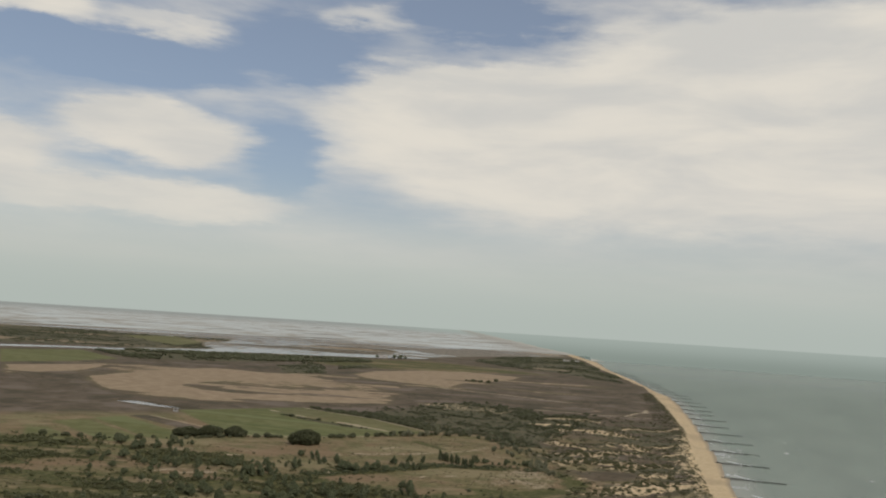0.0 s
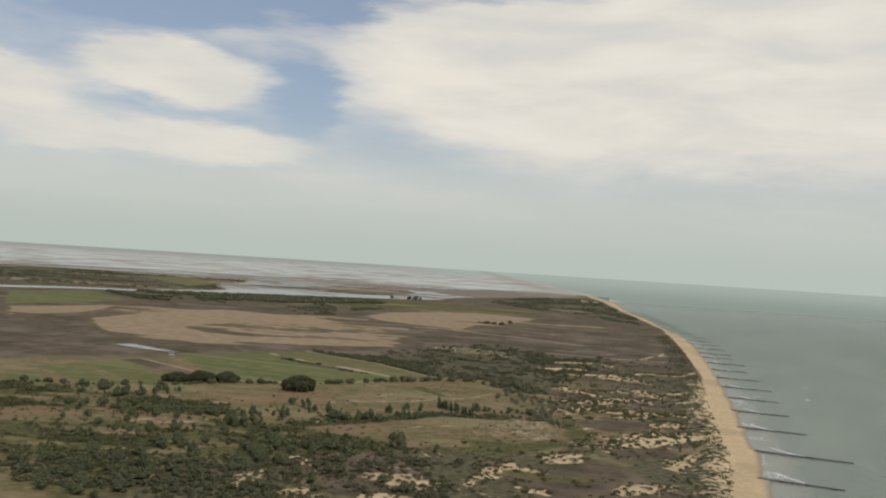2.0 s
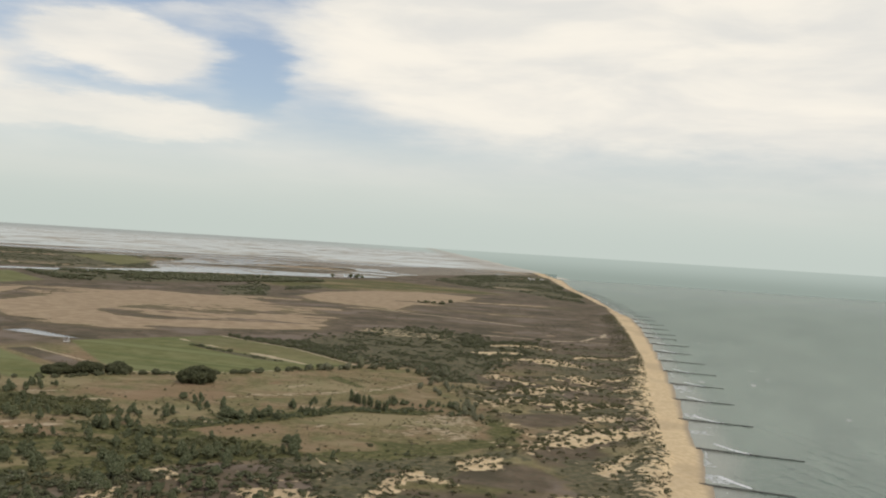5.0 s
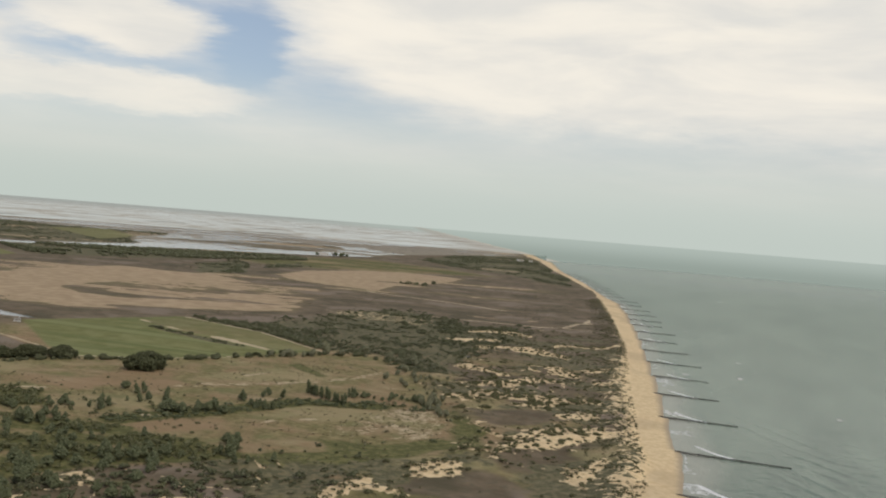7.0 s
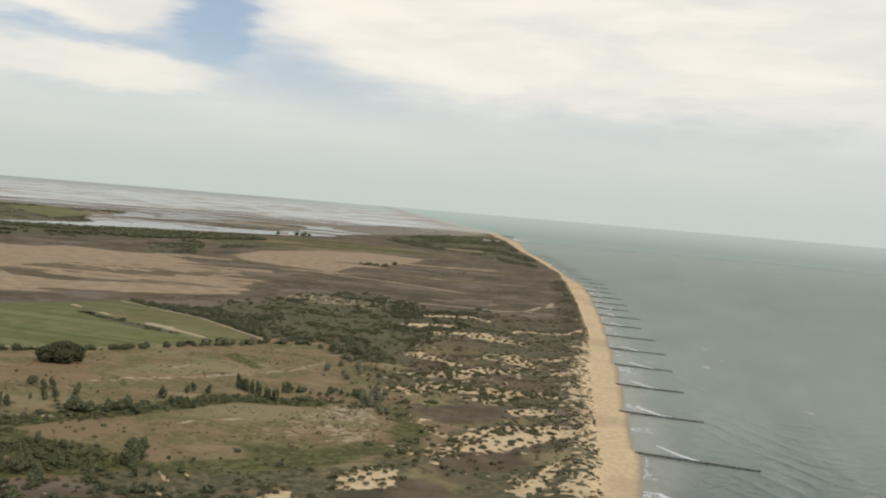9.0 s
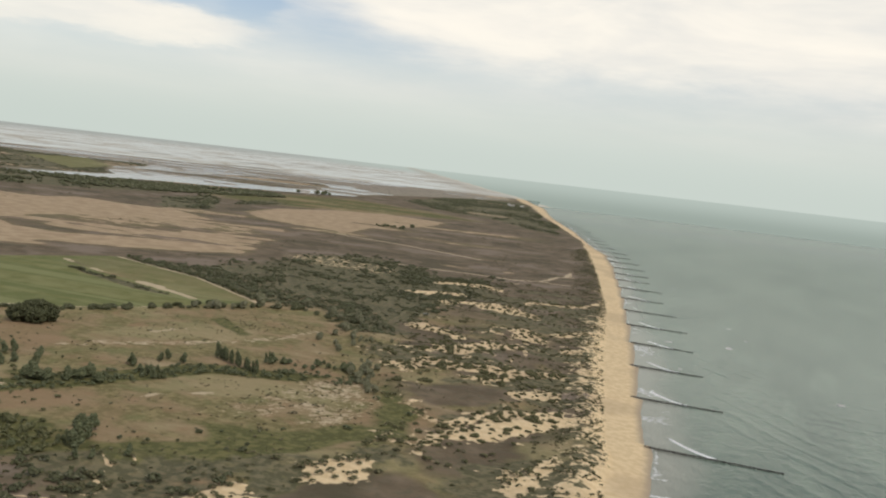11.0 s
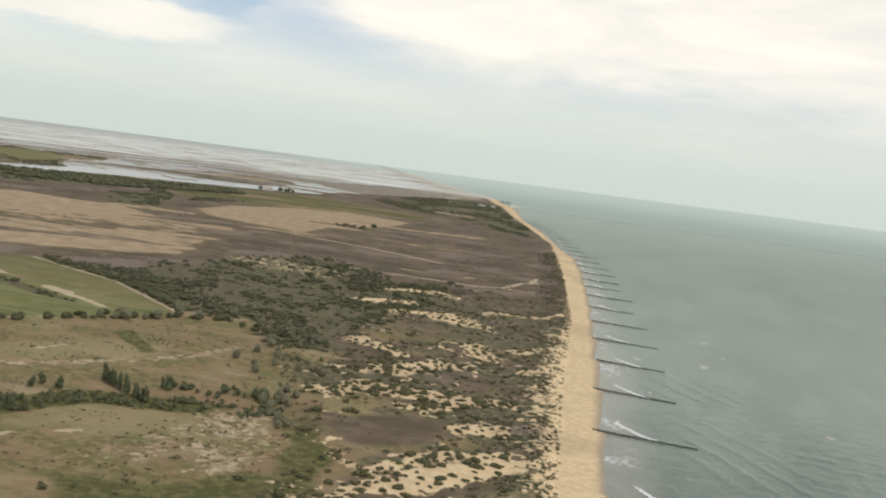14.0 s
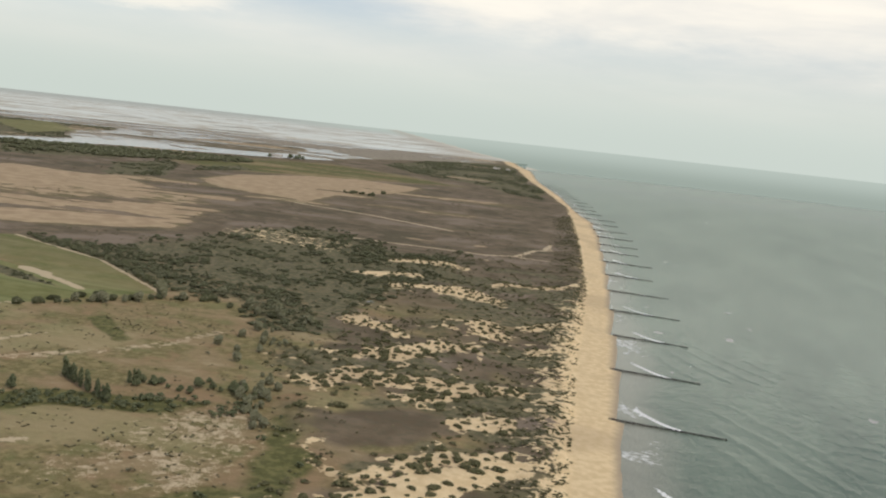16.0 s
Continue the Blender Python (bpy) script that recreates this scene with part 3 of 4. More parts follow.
def water_material(name, deep, shallow, rough, wave, sheen, far_rough=0.05):
    m, n, bsdf, out = material(name)
    p = place(n)
    broad, chop = n.noise(n.stretch(p, 1.0, 0.35, 1.0), 0.010, 6, 0.62), n.noise(n.stretch(p, 1.0, 0.45, 1.0), 0.16, 6, 0.6)
    col = n.mix(n.ramp(broad, 0.35, 0.65), deep, shallow)
    slant = n.add("ShaderNodeMapping")
    n.link(p, slant.inputs["Vector"])
    slant.inputs["Rotation"].default_value, slant.inputs["Scale"].default_value = (0, 0, radians(34)), (1.0, 0.22, 1.0)
    col = n.mix(n.ramp(n.noise(slant.outputs[0], 0.035, 5, 0.6), 0.46, 0.66, 0.0, 0.55), col, tuple(1.22 * k for k in shallow))       # slicks drawn out by the wind
    shoal = n.add("ShaderNodeAttribute", attribute_name="shoal").outputs["Fac"]
    col = n.mix(n.math("MULTIPLY", shoal, 0.8), col, (0.255, 0.245, 0.195))       # sand stirred up in the shallows
    foam_in = n.add("ShaderNodeAttribute", attribute_name="foam").outputs["Fac"]
    lace = n.math("ADD", foam_in, n.math("MULTIPLY", n.math("SUBTRACT", n.noise(p, 0.35, 6, 0.65), 0.5), 1.1))
    foam = n.ramp(lace, 0.42, 0.72)
    n.link(n.mix(foam, col, (0.74, 0.74, 0.72)), bsdf.inputs["Base Color"])
    n.link(n.ramp(foam, 0.0, 1.0, rough, 0.9), bsdf.inputs["Roughness"])
    bsdf.inputs["IOR"].default_value = 1.333
    fine = n.noise(n.stretch(p, 1.0, 0.5, 1.0), 0.7, 3, 0.6)
    bump(n, bsdf, n.math("ADD", chop, n.math("MULTIPLY", fine, 0.2)), wave, 1.6)
    apart = n.add("ShaderNodeVectorMath", operation="DISTANCE")
    n.link(p, apart.inputs[0])
    apart.inputs[1].default_value = (0.0, 300.0, 0.0)
    n.link(n.ramp(apart.outputs["Value"], 500.0, 3200.0, wave, wave * 0.06), bsdf.inputs["Normal"].links[0].from_node.inputs["Strength"])
    n.link(n.math("MAXIMUM", n.ramp(foam, 0.0, 1.0, 0.0, 0.9), n.ramp(apart.outputs["Value"], 500.0, 3000.0, rough, far_rough)), bsdf.inputs["Roughness"])   # far waves blend into an even sheen
    if sheen < 1.0:      # waves keep a rough sea from mirroring as strongly as flat water does
        bsdf.inputs["Specular IOR Level"].default_value = 0.0
        gloss = n.add("ShaderNodeBsdfAnisotropic")
        gloss.inputs["Color"].default_value = (0.955, 1.0, 0.965, 1.0)
        fresnel = n.add("ShaderNodeFresnel")
        fresnel.inputs["IOR"].default_value = 1.333
        ripple = bsdf.inputs["Normal"].links[0].from_socket
        n.link(ripple, gloss.inputs["Normal"])
        n.link(ripple, fresnel.inputs["Normal"])
        n.link(bsdf.inputs["Roughness"].links[0].from_socket, gloss.inputs["Roughness"])
        both = n.add("ShaderNodeMixShader")
        n.link(n.math("MULTIPLY", n.math("MINIMUM", fresnel.outputs[0], n.ramp(apart.outputs["Value"], 1300.0, 4500.0, sheen, 0.5)), n.math("SUBTRACT", 1.0, foam)), both.inputs[0])
        n.link(bsdf.outputs[0], both.inputs[1])
        n.link(gloss.outputs[0], both.inputs[2])
        n.link(both.outputs[0], out.inputs[0])
    return m


GROUND = ground_material()
SEA = water_material("sea_water", (0.052, 0.088, 0.060), (0.106, 0.146, 0.104), 0.2, 0.42, 0.32, 0.24)
STILL = water_material("still_water", (0.20, 0.205, 0.195), (0.27, 0.27, 0.255), 0.2, 0.02, 1.0, 0.15)


def distance_material():
    """Flats and sea too far off to have depth: the ground's pattern carried on beyond the sheet, self-lit, with haze
    in its colours.
    """
    m, n, bsdf, out = material("far_haze_glow")
    s = n.add("ShaderNodeSeparateXYZ")
    n.link(place(n), s.inputs[0])
    k = n.math("DIVIDE", HEIGHT, n.math("SUBTRACT", HEIGHT, n.math("MINIMUM", s.outputs[2], 104.0)))
    vx, vy = n.math("MULTIPLY", s.outputs[0], k), n.math("MULTIPLY", n.math("SUBTRACT", s.outputs[1], CENTRE[1]), k)
    v = n.add("ShaderNodeCombineXYZ")
    n.put(v.inputs[0], vx)
    n.put(v.inputs[1], vy)
    v = v.outputs[0]
    line = n.math("ADD", vx, n.math("MULTIPLY_ADD", vy, 0.345, -704.0))
    line = n.math("ADD", line, n.math("MULTIPLY", n.math("SUBTRACT", n.noise(v, 0.0009, 3), 0.5), 160.0))
    coast = n.ramp(line, -12.0, 12.0)
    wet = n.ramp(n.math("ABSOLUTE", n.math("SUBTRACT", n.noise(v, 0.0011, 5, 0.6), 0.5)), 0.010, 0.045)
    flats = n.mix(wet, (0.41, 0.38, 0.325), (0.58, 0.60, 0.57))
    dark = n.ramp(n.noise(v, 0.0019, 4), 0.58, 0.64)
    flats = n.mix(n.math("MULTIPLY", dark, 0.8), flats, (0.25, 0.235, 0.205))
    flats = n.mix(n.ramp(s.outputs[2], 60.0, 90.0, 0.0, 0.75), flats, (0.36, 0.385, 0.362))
    # haze painted over the upper flats, thicker towards the coast
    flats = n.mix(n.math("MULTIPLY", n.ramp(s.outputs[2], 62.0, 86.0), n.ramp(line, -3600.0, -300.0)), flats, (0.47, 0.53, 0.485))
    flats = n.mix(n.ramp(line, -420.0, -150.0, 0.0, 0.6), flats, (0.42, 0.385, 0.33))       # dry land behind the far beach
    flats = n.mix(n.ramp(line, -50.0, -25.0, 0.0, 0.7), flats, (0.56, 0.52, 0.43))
    # painted haze: the sea's glow pales up to the horizon
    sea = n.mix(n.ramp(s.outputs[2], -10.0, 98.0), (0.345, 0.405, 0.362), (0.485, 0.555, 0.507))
    # emission in place of daylight on the far land and water
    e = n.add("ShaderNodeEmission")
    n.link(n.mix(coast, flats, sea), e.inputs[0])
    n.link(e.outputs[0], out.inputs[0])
    return m


FAR = distance_material()

# ---------------------------------------------------------------- the ground, in rings round the path


def sheet(name, xs, ys, zs, faces, mat, smooth_shade=True):
    mesh = bpy.data.meshes.new(name)
    co = np.stack([xs, ys, zs], -1).astype(np.float32).reshape(-1, 3)
    mesh.vertices.add(len(co))
    mesh.vertices.foreach_set("co", co.ravel())
    faces = np.asarray(faces, np.int32)
    mesh.loops.add(faces.size)
    mesh.loops.foreach_set("vertex_index", faces.ravel())
    mesh.polygons.add(len(faces))
    mesh.polygons.foreach_set("loop_start", np.arange(0, faces.size, faces.shape[1], dtype=np.int32))
    mesh.update(calc_edges=True)
    if smooth_shade:
        mesh.polygons.foreach_set("use_smooth", np.ones(len(faces), bool))
    mesh.materials.append(mat)
    mesh.validate()
    return new(name, mesh)


def grid_faces(rows, cols, wrap=False):
    i, j = np.meshgrid(np.arange(rows - 1), np.arange(cols if wrap else cols - 1), indexing="ij")
    k = (j + 1) % cols
    return np.stack([i * cols + j, i * cols + k, (i + 1) * cols + k, (i + 1) * cols + j], -1).reshape(-1, 4)


radii = np.concatenate([np.array([1.0, 60.0, 120.0, 180.0]), np.geomspace(230.0, EDGE + 60, 920)])
angles = np.concatenate([np.radians(np.arange(-180, -64, 4.0)), np.arange(radians(-64), radians(3), 0.0030), np.radians(np.arange(3.2, 12, 0.8)),
                         np.radians(np.arange(13, 180, 4.0))])[::-1]
rr, aa = np.meshgrid(radii, angles, indexing="ij")
gx, gy = CENTRE[0] + rr * np.sin(aa), CENTRE[1] + rr * np.cos(aa)
gz, cover_of = ground_plan(gx, gy)
ground = sheet("ground", gx, gy, gz, grid_faces(*gx.shape, wrap=True), GROUND)
for key, names in (("cover_a", ("sand", "reed", "crop", "heath")), ("cover_b", ("wood", "pale", "lush", "mud"))):
    layer = ground.data.attributes.new(key, "FLOAT_COLOR", "POINT")
    layer.data.foreach_set("color", np.stack([cover_of[k] for k in names], -1).astype(np.float32).ravel())
tagged(ground, "flat coastal plain of dry grass, brown heath and pale dune sand", "ground", kind="structure")



def height_at(x, y):
    """The ground's height under a place, from its rings."""
    r, a = math.hypot(x - CENTRE[0], y - CENTRE[1]), math.atan2(x - CENTRE[0], y - CENTRE[1])
    i = int(np.clip(np.searchsorted(radii, r) - 1, 0, len(radii) - 2))
    j = int(np.clip(np.searchsorted(-angles, -a) - 1, 0, len(angles) - 2))
    f = (r - radii[i]) / (radii[i + 1] - radii[i])
    g = (a - angles[j]) / (angles[j + 1] - angles[j])
    return float((gz[i, j] * (1 - f) + gz[i + 1, j] * f) * (1 - g) + (gz[i, j + 1] * (1 - f) + gz[i + 1, j + 1] * f) * g)


# the sea, in strips along the shore
sea_y = np.concatenate([np.linspace(-4600, 200, 12), np.arange(230, 560, 5.0), np.arange(560, 1500, 1.2), np.geomspace(1500, EDGE + 400, 420)])
sea_d = np.concatenate([np.array([-14.0, -6.0]), np.arange(-4, 90, 1.6), np.geomspace(92, 6500, 46)])
yy, dd = np.meshgrid(sea_y, sea_d, indexing="ij")
sx_, sy_ = shore_x(yy) + dd, yy
keep = np.clip(EDGE / np.maximum(np.hypot(sx_ - CENTRE[0], sy_ - CENTRE[1]), 1), 0, 1)
sx_, sy_ = CENTRE[0] + (sx_ - CENTRE[0]) * keep, CENTRE[1] + (sy_ - CENTRE[1]) * keep
GROYNE_ROOT = [(y, float(shore_x(y)) - 2.5) for y in (622, 714, 814, 910, 1004, 1097, 1192, 1288, 1388, 1480, 1558, 1652, 1748, 1845, 1940, 2040, 2135,
                                                       2230, 2328, 2425, 2520, 2620, 2715, 2812, 2910)]
foam = smooth(3.4, 0.0, np.abs(dd - 1.5 - 6.0 * (fbm(sx_, sy_, 30, 3, 61) - 0.5))) * 0.55 * smooth(0.35, 0.6, fbm(sx_, sy_, 40, 2, 62))
for gy_, gx_ in GROYNE_ROOT:
    v = sy_ - gy_
    u = sx_ - gx_
    along = np.clip((u - 9) / 22, 0, 1)
    crest = np.abs(v - 3.5 - 22 * (1 - along) ** 1.5)      # breakers bent behind each groyne
    foam = np.maximum(foam, smooth(3.6, 0.5, crest) * smooth(6, 10, u) * smooth(36, 28, u) * (0.30 + 0.78 * smooth(0.36, 0.55, fbm(sx_, sy_, 30, 3, 63))))
foam = np.maximum(foam, smooth(40, 4, dd) * smooth(-1, 1, dd) * smooth(0.48, 0.72, fbm(sx_, sy_, 22, 4, 67)) * 0.56)
foam = np.maximum(foam, smooth(0.86, 0.93, fbm(sx_, sy_ * 0.6, 5, 2, 71)) * 0.5 * smooth(84, 60, dd) * smooth(8, 30, dd))
swell = 0.22 * (fbm(sx_, sy_, 16, 2, 65) - 0.5) * smooth(2, 30, dd)
train = 0.83 * sx_ + 0.55 * sy_ + 14 * fbm(sx_, sy_, 70, 3, 68)                       # low swell running in slantwise
swell = swell + 0.28 * np.exp(-3.0 * (1 - np.cos(train * 6.2832 / 15.0))) * smooth(0.48, 0.62, fbm(sx_, sy_, 75, 3, 69)) * smooth(14, 40, dd) * smooth(320, 120, dd)
sea = sheet("sea", sx_, sy_, swell + 0.02, grid_faces(*sx_.shape), SEA)
layer = sea.data.attributes.new("foam", "FLOAT", "POINT")
layer.data.foreach_set("value", foam.astype(np.float32).ravel())
layer = sea.data.attributes.new("shoal", "FLOAT", "POINT")
layer.data.foreach_set("value", (smooth(30, 2, dd + 16 * (fbm(sx_, sy_, 45, 3, 64) - 0.5)) * smooth(3600, 1500, sy_)).astype(np.float32).ravel())
tagged(sea, "grey-green choppy sea with white foam along the beach", "sea", kind="structure")

ra = np.linspace(0, 2 * math.pi, 97)[:-1][::-1]
rr2, aa2 = np.meshgrid(np.array([1.0, 1500.0, EDGE]), ra, indexing="ij")
lagoon = sheet("water", CENTRE[0] + rr2 * np.sin(aa2), CENTRE[1] + rr2 * np.cos(aa2), np.zeros(rr2.shape) - 0.06, grid_faces(*rr2.shape, wrap=True), STILL)
tagged(lagoon, "pale still water of lagoons, river and ponds in the flats", "water", kind="structure")

ra = np.linspace(0, 2 * math.pi, 361)[:-1][::-1]
zz, aa3 = np.meshgrid(np.array([-6.0, 92.0]), ra, indexing="ij")
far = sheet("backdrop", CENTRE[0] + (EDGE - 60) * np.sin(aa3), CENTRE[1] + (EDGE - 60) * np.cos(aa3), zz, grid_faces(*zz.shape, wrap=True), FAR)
ra = np.linspace(radians(-10.0), radians(80), 91)[::-1]      # added self-lit sheet over the open sea before it, hiding the dark seam
rr4, aa4 = np.meshgrid(np.array([3900.0, EDGE - 58]), ra, indexing="ij")
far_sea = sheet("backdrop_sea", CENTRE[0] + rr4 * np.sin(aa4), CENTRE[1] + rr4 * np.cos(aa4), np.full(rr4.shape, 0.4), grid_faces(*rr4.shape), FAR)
tagged(far_sea, "glowing sheet over the far sea with painted haze", "distance", kind="structure")
tagged(far, "glowing backdrop of far flats and sea with painted haze", "distance", kind="structure")

# ---------------------------------------------------------------- plants


def foliage(name, dark, light, odd, odd_share):
    m, n, bsdf, out = material(name)
    g = n.add("ShaderNodeNewGeometry")
    p = g.outputs["Position"]
    col = n.mix(n.ramp(n.noise(p, 0.9, 4), 0.35, 0.68), dark, light)
    col = n.mix(n.math("MULTIPLY", n.noise(p, 0.05, 3), 0.5), col, tuple(0.5 * (a + b) for a, b in zip(dark, odd)))
    lone = n.math("GREATER_THAN", g.outputs["Random Per Island"], 1.0 - odd_share)
    col = n.mix(n.math("MULTIPLY", lone, 0.8), col, odd)
    n.link(col, bsdf.inputs["Base Color"])
    bsdf.inputs["Roughness"].default_value = 0.9
    bsdf.inputs["Specular IOR Level"].default_value = 0.2
    bump(n, bsdf, n.noise(p, 2.2, 4), 0.9, 0.6)
    return m


DUNE_LEAF = foliage("dune_bush_leaf", (0.074, 0.075, 0.036), (0.150, 0.145, 0.070), (0.20, 0.175, 0.095), 0.18)
SCRUB_LEAF = foliage("scrub_leaf", (0.060, 0.065, 0.032), (0.130, 0.132, 0.067), (0.20, 0.195, 0.125), 0.08)
TREE_LEAF = foliage("tree_leaf", (0.074, 0.084, 0.042), (0.155, 0.160, 0.082), (0.165, 0.180, 0.10), 0.15)
OAK_LEAF = foliage("evergreen_leaf", (0.045, 0.048, 0.022), (0.090, 0.094, 0.044), (0.11, 0.11, 0.06), 0.1)
MEADOW_LEAF = foliage("meadow_bush_leaf", (0.078, 0.082, 0.036), (0.150, 0.148, 0.068), (0.19, 0.185, 0.10), 0.15)
TUFT_LEAF = foliage("tuft_leaf", (0.095, 0.080, 0.045), (0.190, 0.160, 0.090), (0.235, 0.225, 0.14), 0.2)
WILLOW_LEAF = foliage("willow_leaf", (0.132, 0.132, 0.073), (0.220, 0.215, 0.132), (0.253, 0.242, 0.165), 0.2)


def plain(name, colour, rough=0.8):
    m, n, bsdf, out = material(name)
    p = place(n)
    dark = tuple(c * 0.72 for c in colour)
    col = n.mix(n.ramp(n.noise(p, 1.3, 5), 0.35, 0.65), dark, colour)
    n.link(n.mix(n.ramp(n.noise(p, 0.2, 3), 0.5, 0.7, 0.0, 0.3), col, tuple(c * 0.6 for c in colour)), bsdf.inputs["Base Color"])
    bsdf.inputs["Roughness"].default_value = rough
    bump(n, bsdf, n.noise(p, 6.0, 3), 0.3, 0.05)
    return m


BARK = plain("bark", (0.12, 0.095, 0.07))
TIMBER = plain("wet_timber", (0.055, 0.048, 0.040), 0.6)
PLASTER = plain("white_plaster", (0.74, 0.72, 0.67))
TILES = plain("roof_tiles", (0.46, 0.40, 0.34))
REED_ROOF = plain("reed_thatch", (0.27, 0.24, 0.20))
GLASS = plain("dark_window", (0.05, 0.055, 0.06), 0.25)
PAINT = plain("blue_grey_paint", (0.22, 0.27, 0.30), 0.6)


rng = np.random.default_rng(5)


def tufted(name, at, radius, tall, tufts, mat, bit=1.0):
    """Many bushes as one mesh, each a dome of ragged leaf tufts."""
    count = len(at) * tufts
    who = np.repeat(np.arange(len(at)), tufts)
    lean, spin = np.sqrt(rng.uniform(0, 1, count)), rng.uniform(0, 6.283, count)
    r, h = radius[who], tall[who]
    mid = at[who] + np.stack([lean * np.cos(spin) * r * 0.8, lean * np.sin(spin) * r * 0.8, h * (0.15 + 0.75 * np.sqrt(1 - 0.9 * lean ** 2) * rng.uniform(0.75, 1.1, count))], -1)
    corner = np.array([(1, 0, 0), (0, 1, 0), (-1, 0, 0), (0, -1, 0), (0, 0, 1), (0, 0, -1)], float)
    turn_ = rng.uniform(0, 1.57, count)
    c_, s_ = np.cos(turn_)[:, None], np.sin(turn_)[:, None]
    cx, cy = corner[:, 0] * c_ - corner[:, 1] * s_, corner[:, 0] * s_ + corner[:, 1] * c_
    each = rng.uniform(0.6, 1.35, (count, 6)) * (rng.uniform(0.34, 0.56, count) * r * bit)[:, None]
    drop = (0.75 * h / np.maximum(r, 0.01))[:, None].clip(0.3, 1.1)
    co = mid[:, None] + np.stack([cx * each, cy * each, corner[:, 2] * each * drop], -1)
    f = np.array([(0, 1, 4), (1, 2, 4), (2, 3, 4), (3, 0, 4), (1, 0, 5), (2, 1, 5), (3, 2, 5), (0, 3, 5)])
    faces = (f[None] + (np.arange(count) * 6)[:, None, None]).reshape(-1, 3)
    co = co.reshape(-1, 3)
    return sheet(name, co[:, 0], co[:, 1], co[:, 2], faces, mat, smooth_shade=False)


def scatter(box, count, wanted):
    """Places in the box x0, x1, y0, y1 that pass wanted(x, y, cover) with its chance."""
    x, y = rng.uniform(box[0], box[1], count), rng.uniform(box[2], box[3], count)
    z, c = ground_plan(x, y)
    ok = rng.uniform(0, 1, count) < wanted(x, y, c) * (z > 0.05)
    return np.stack([x, y, z], -1)[ok]


def off_crop(c):
    return (c["crop"] < 0.05) * (c["pale"] < 0.5)


# low bushes on the dunes, thick between the ridges and thin on the bare sand
def dune_chance(x, y, c):
    thick = smooth(0.46, 0.60, fbm(x, y, 15, 3, 81))
    belt = belt_of(x, y)
    chance = np.where(c["sand"] > 0.3, 0.16 + 0.2 * thick, 0.05 + 0.34 * thick)
    return chance * belt * (x < dune_x(y) - 2) * (1 - 0.9 * slack_of(x, y))


at = scatter((-300, 20, 420, 1330), 27000, dune_chance)
size = np.where(rng.uniform(0, 1, len(at)) < 0.34, rng.uniform(1.1, 2.1, len(at)), rng.uniform(0.5, 1.2, len(at)))
near_beach = smooth(-30, -12, at[:, 0] - dune_x(at[:, 1]))
size = size * (1 - 0.5 * near_beach)
tagged(tufted("dune_bushes", at, size, size * 0.72, 18, DUNE_LEAF, 0.72), "low dark olive bushes scattered over the dune sand", "bushes", kind="stuff")

# rounded bushes that break up the sand ridges; those nearest the way stand as things of their own
def ridge_chance(x, y, c):
    return smooth(0.25, 0.5, c["sand"]) * belt_of(x, y) * (x < dune_x(y) - 22) * (0.35 + 0.65 * smooth(0.40, 0.56, fbm(x, y, 12, 2, 83)))


at = scatter((-260, -20, 430, 1200), 30000, ridge_chance)
apart = np.ones(len(at), bool)
for k in range(1, len(at)):
    apart[k] = not np.any(apart[:k] & (np.hypot(at[:k, 0] - at[k, 0], at[:k, 1] - at[k, 1]) < 4.6))
at = at[apart]
size = rng.uniform(1.3, 2.5, len(at)) * np.where(rng.uniform(0, 1, len(at)) < 0.3, 0.6, 1.0)
big_ones = np.flatnonzero((at[:, 1] > 640) & (at[:, 1] < 900))[:300]
BIG_BUSHES = [(*at[k], size[k]) for k in big_ones]
at, size = np.delete(at, big_ones, 0), np.delete(size, big_ones)
tagged(tufted("ridge_bushes", at, size, size * 0.85, 22, DUNE_LEAF, 0.62), "rounded olive bushes breaking up the pale sand ridges", "bushes", kind="stuff")

# mottled fringe along the beach
at = scatter((-300, 20, 420, 1900), 70000, lambda x, y, c: smooth(-36, -14, x - dune_x(y)) * (x < dune_x(y) + 1.0) * np.maximum(smooth(0.42, 0.54, fbm(x + 0.6 * y, y * 0.7, 8, 2, 87)), 0.5 * smooth(-7, -2, x - dune_x(y))))
size = rng.uniform(0.6, 1.6, len(at))
tagged(tufted("dune_fringe", at, size, size * 0.5, 4, DUNE_LEAF), "small dark tussocks along the top of the beach", "bushes", kind="stuff")

# thicket between the field and the dunes
at = scatter((-520, -170, 860, 1340), 14000, lambda x, y, c: smooth(0.1, 0.7, c["wood"]) * off_crop(c) * np.maximum(0.08 + 0.62 * smooth(0.45, 0.58, fbm(x, y, 26, 3, 89)), smooth(60, 25, near_line(x, y, [(-512, 1026), (-404, 984), (-312, 916), (-262, 912)])) * 0.7) * (c["sand"] < 0.5) * (1 - 0.6 * smooth(-20, 20, inside(x, y, PALE_SCRUB))))
size = np.where(rng.uniform(0, 1, len(at)) < 0.2, rng.uniform(2.4, 4.2, len(at)), rng.uniform(0.9, 2.4, len(at)))
big_ones = np.flatnonzero((size > 2.2) & (at[:, 1] < 1120))[:260]
SCRUB_BUSHES = [(*at[k, :2], size[k]) for k in big_ones]
at, size = np.delete(at, big_ones, 0), np.delete(size, big_ones)
tagged(tufted("scrub_thicket", at, size, size * 0.75, 26, SCRUB_LEAF, 0.62), "dense dark green thicket of bushes behind the dunes", "thicket", kind="stuff")

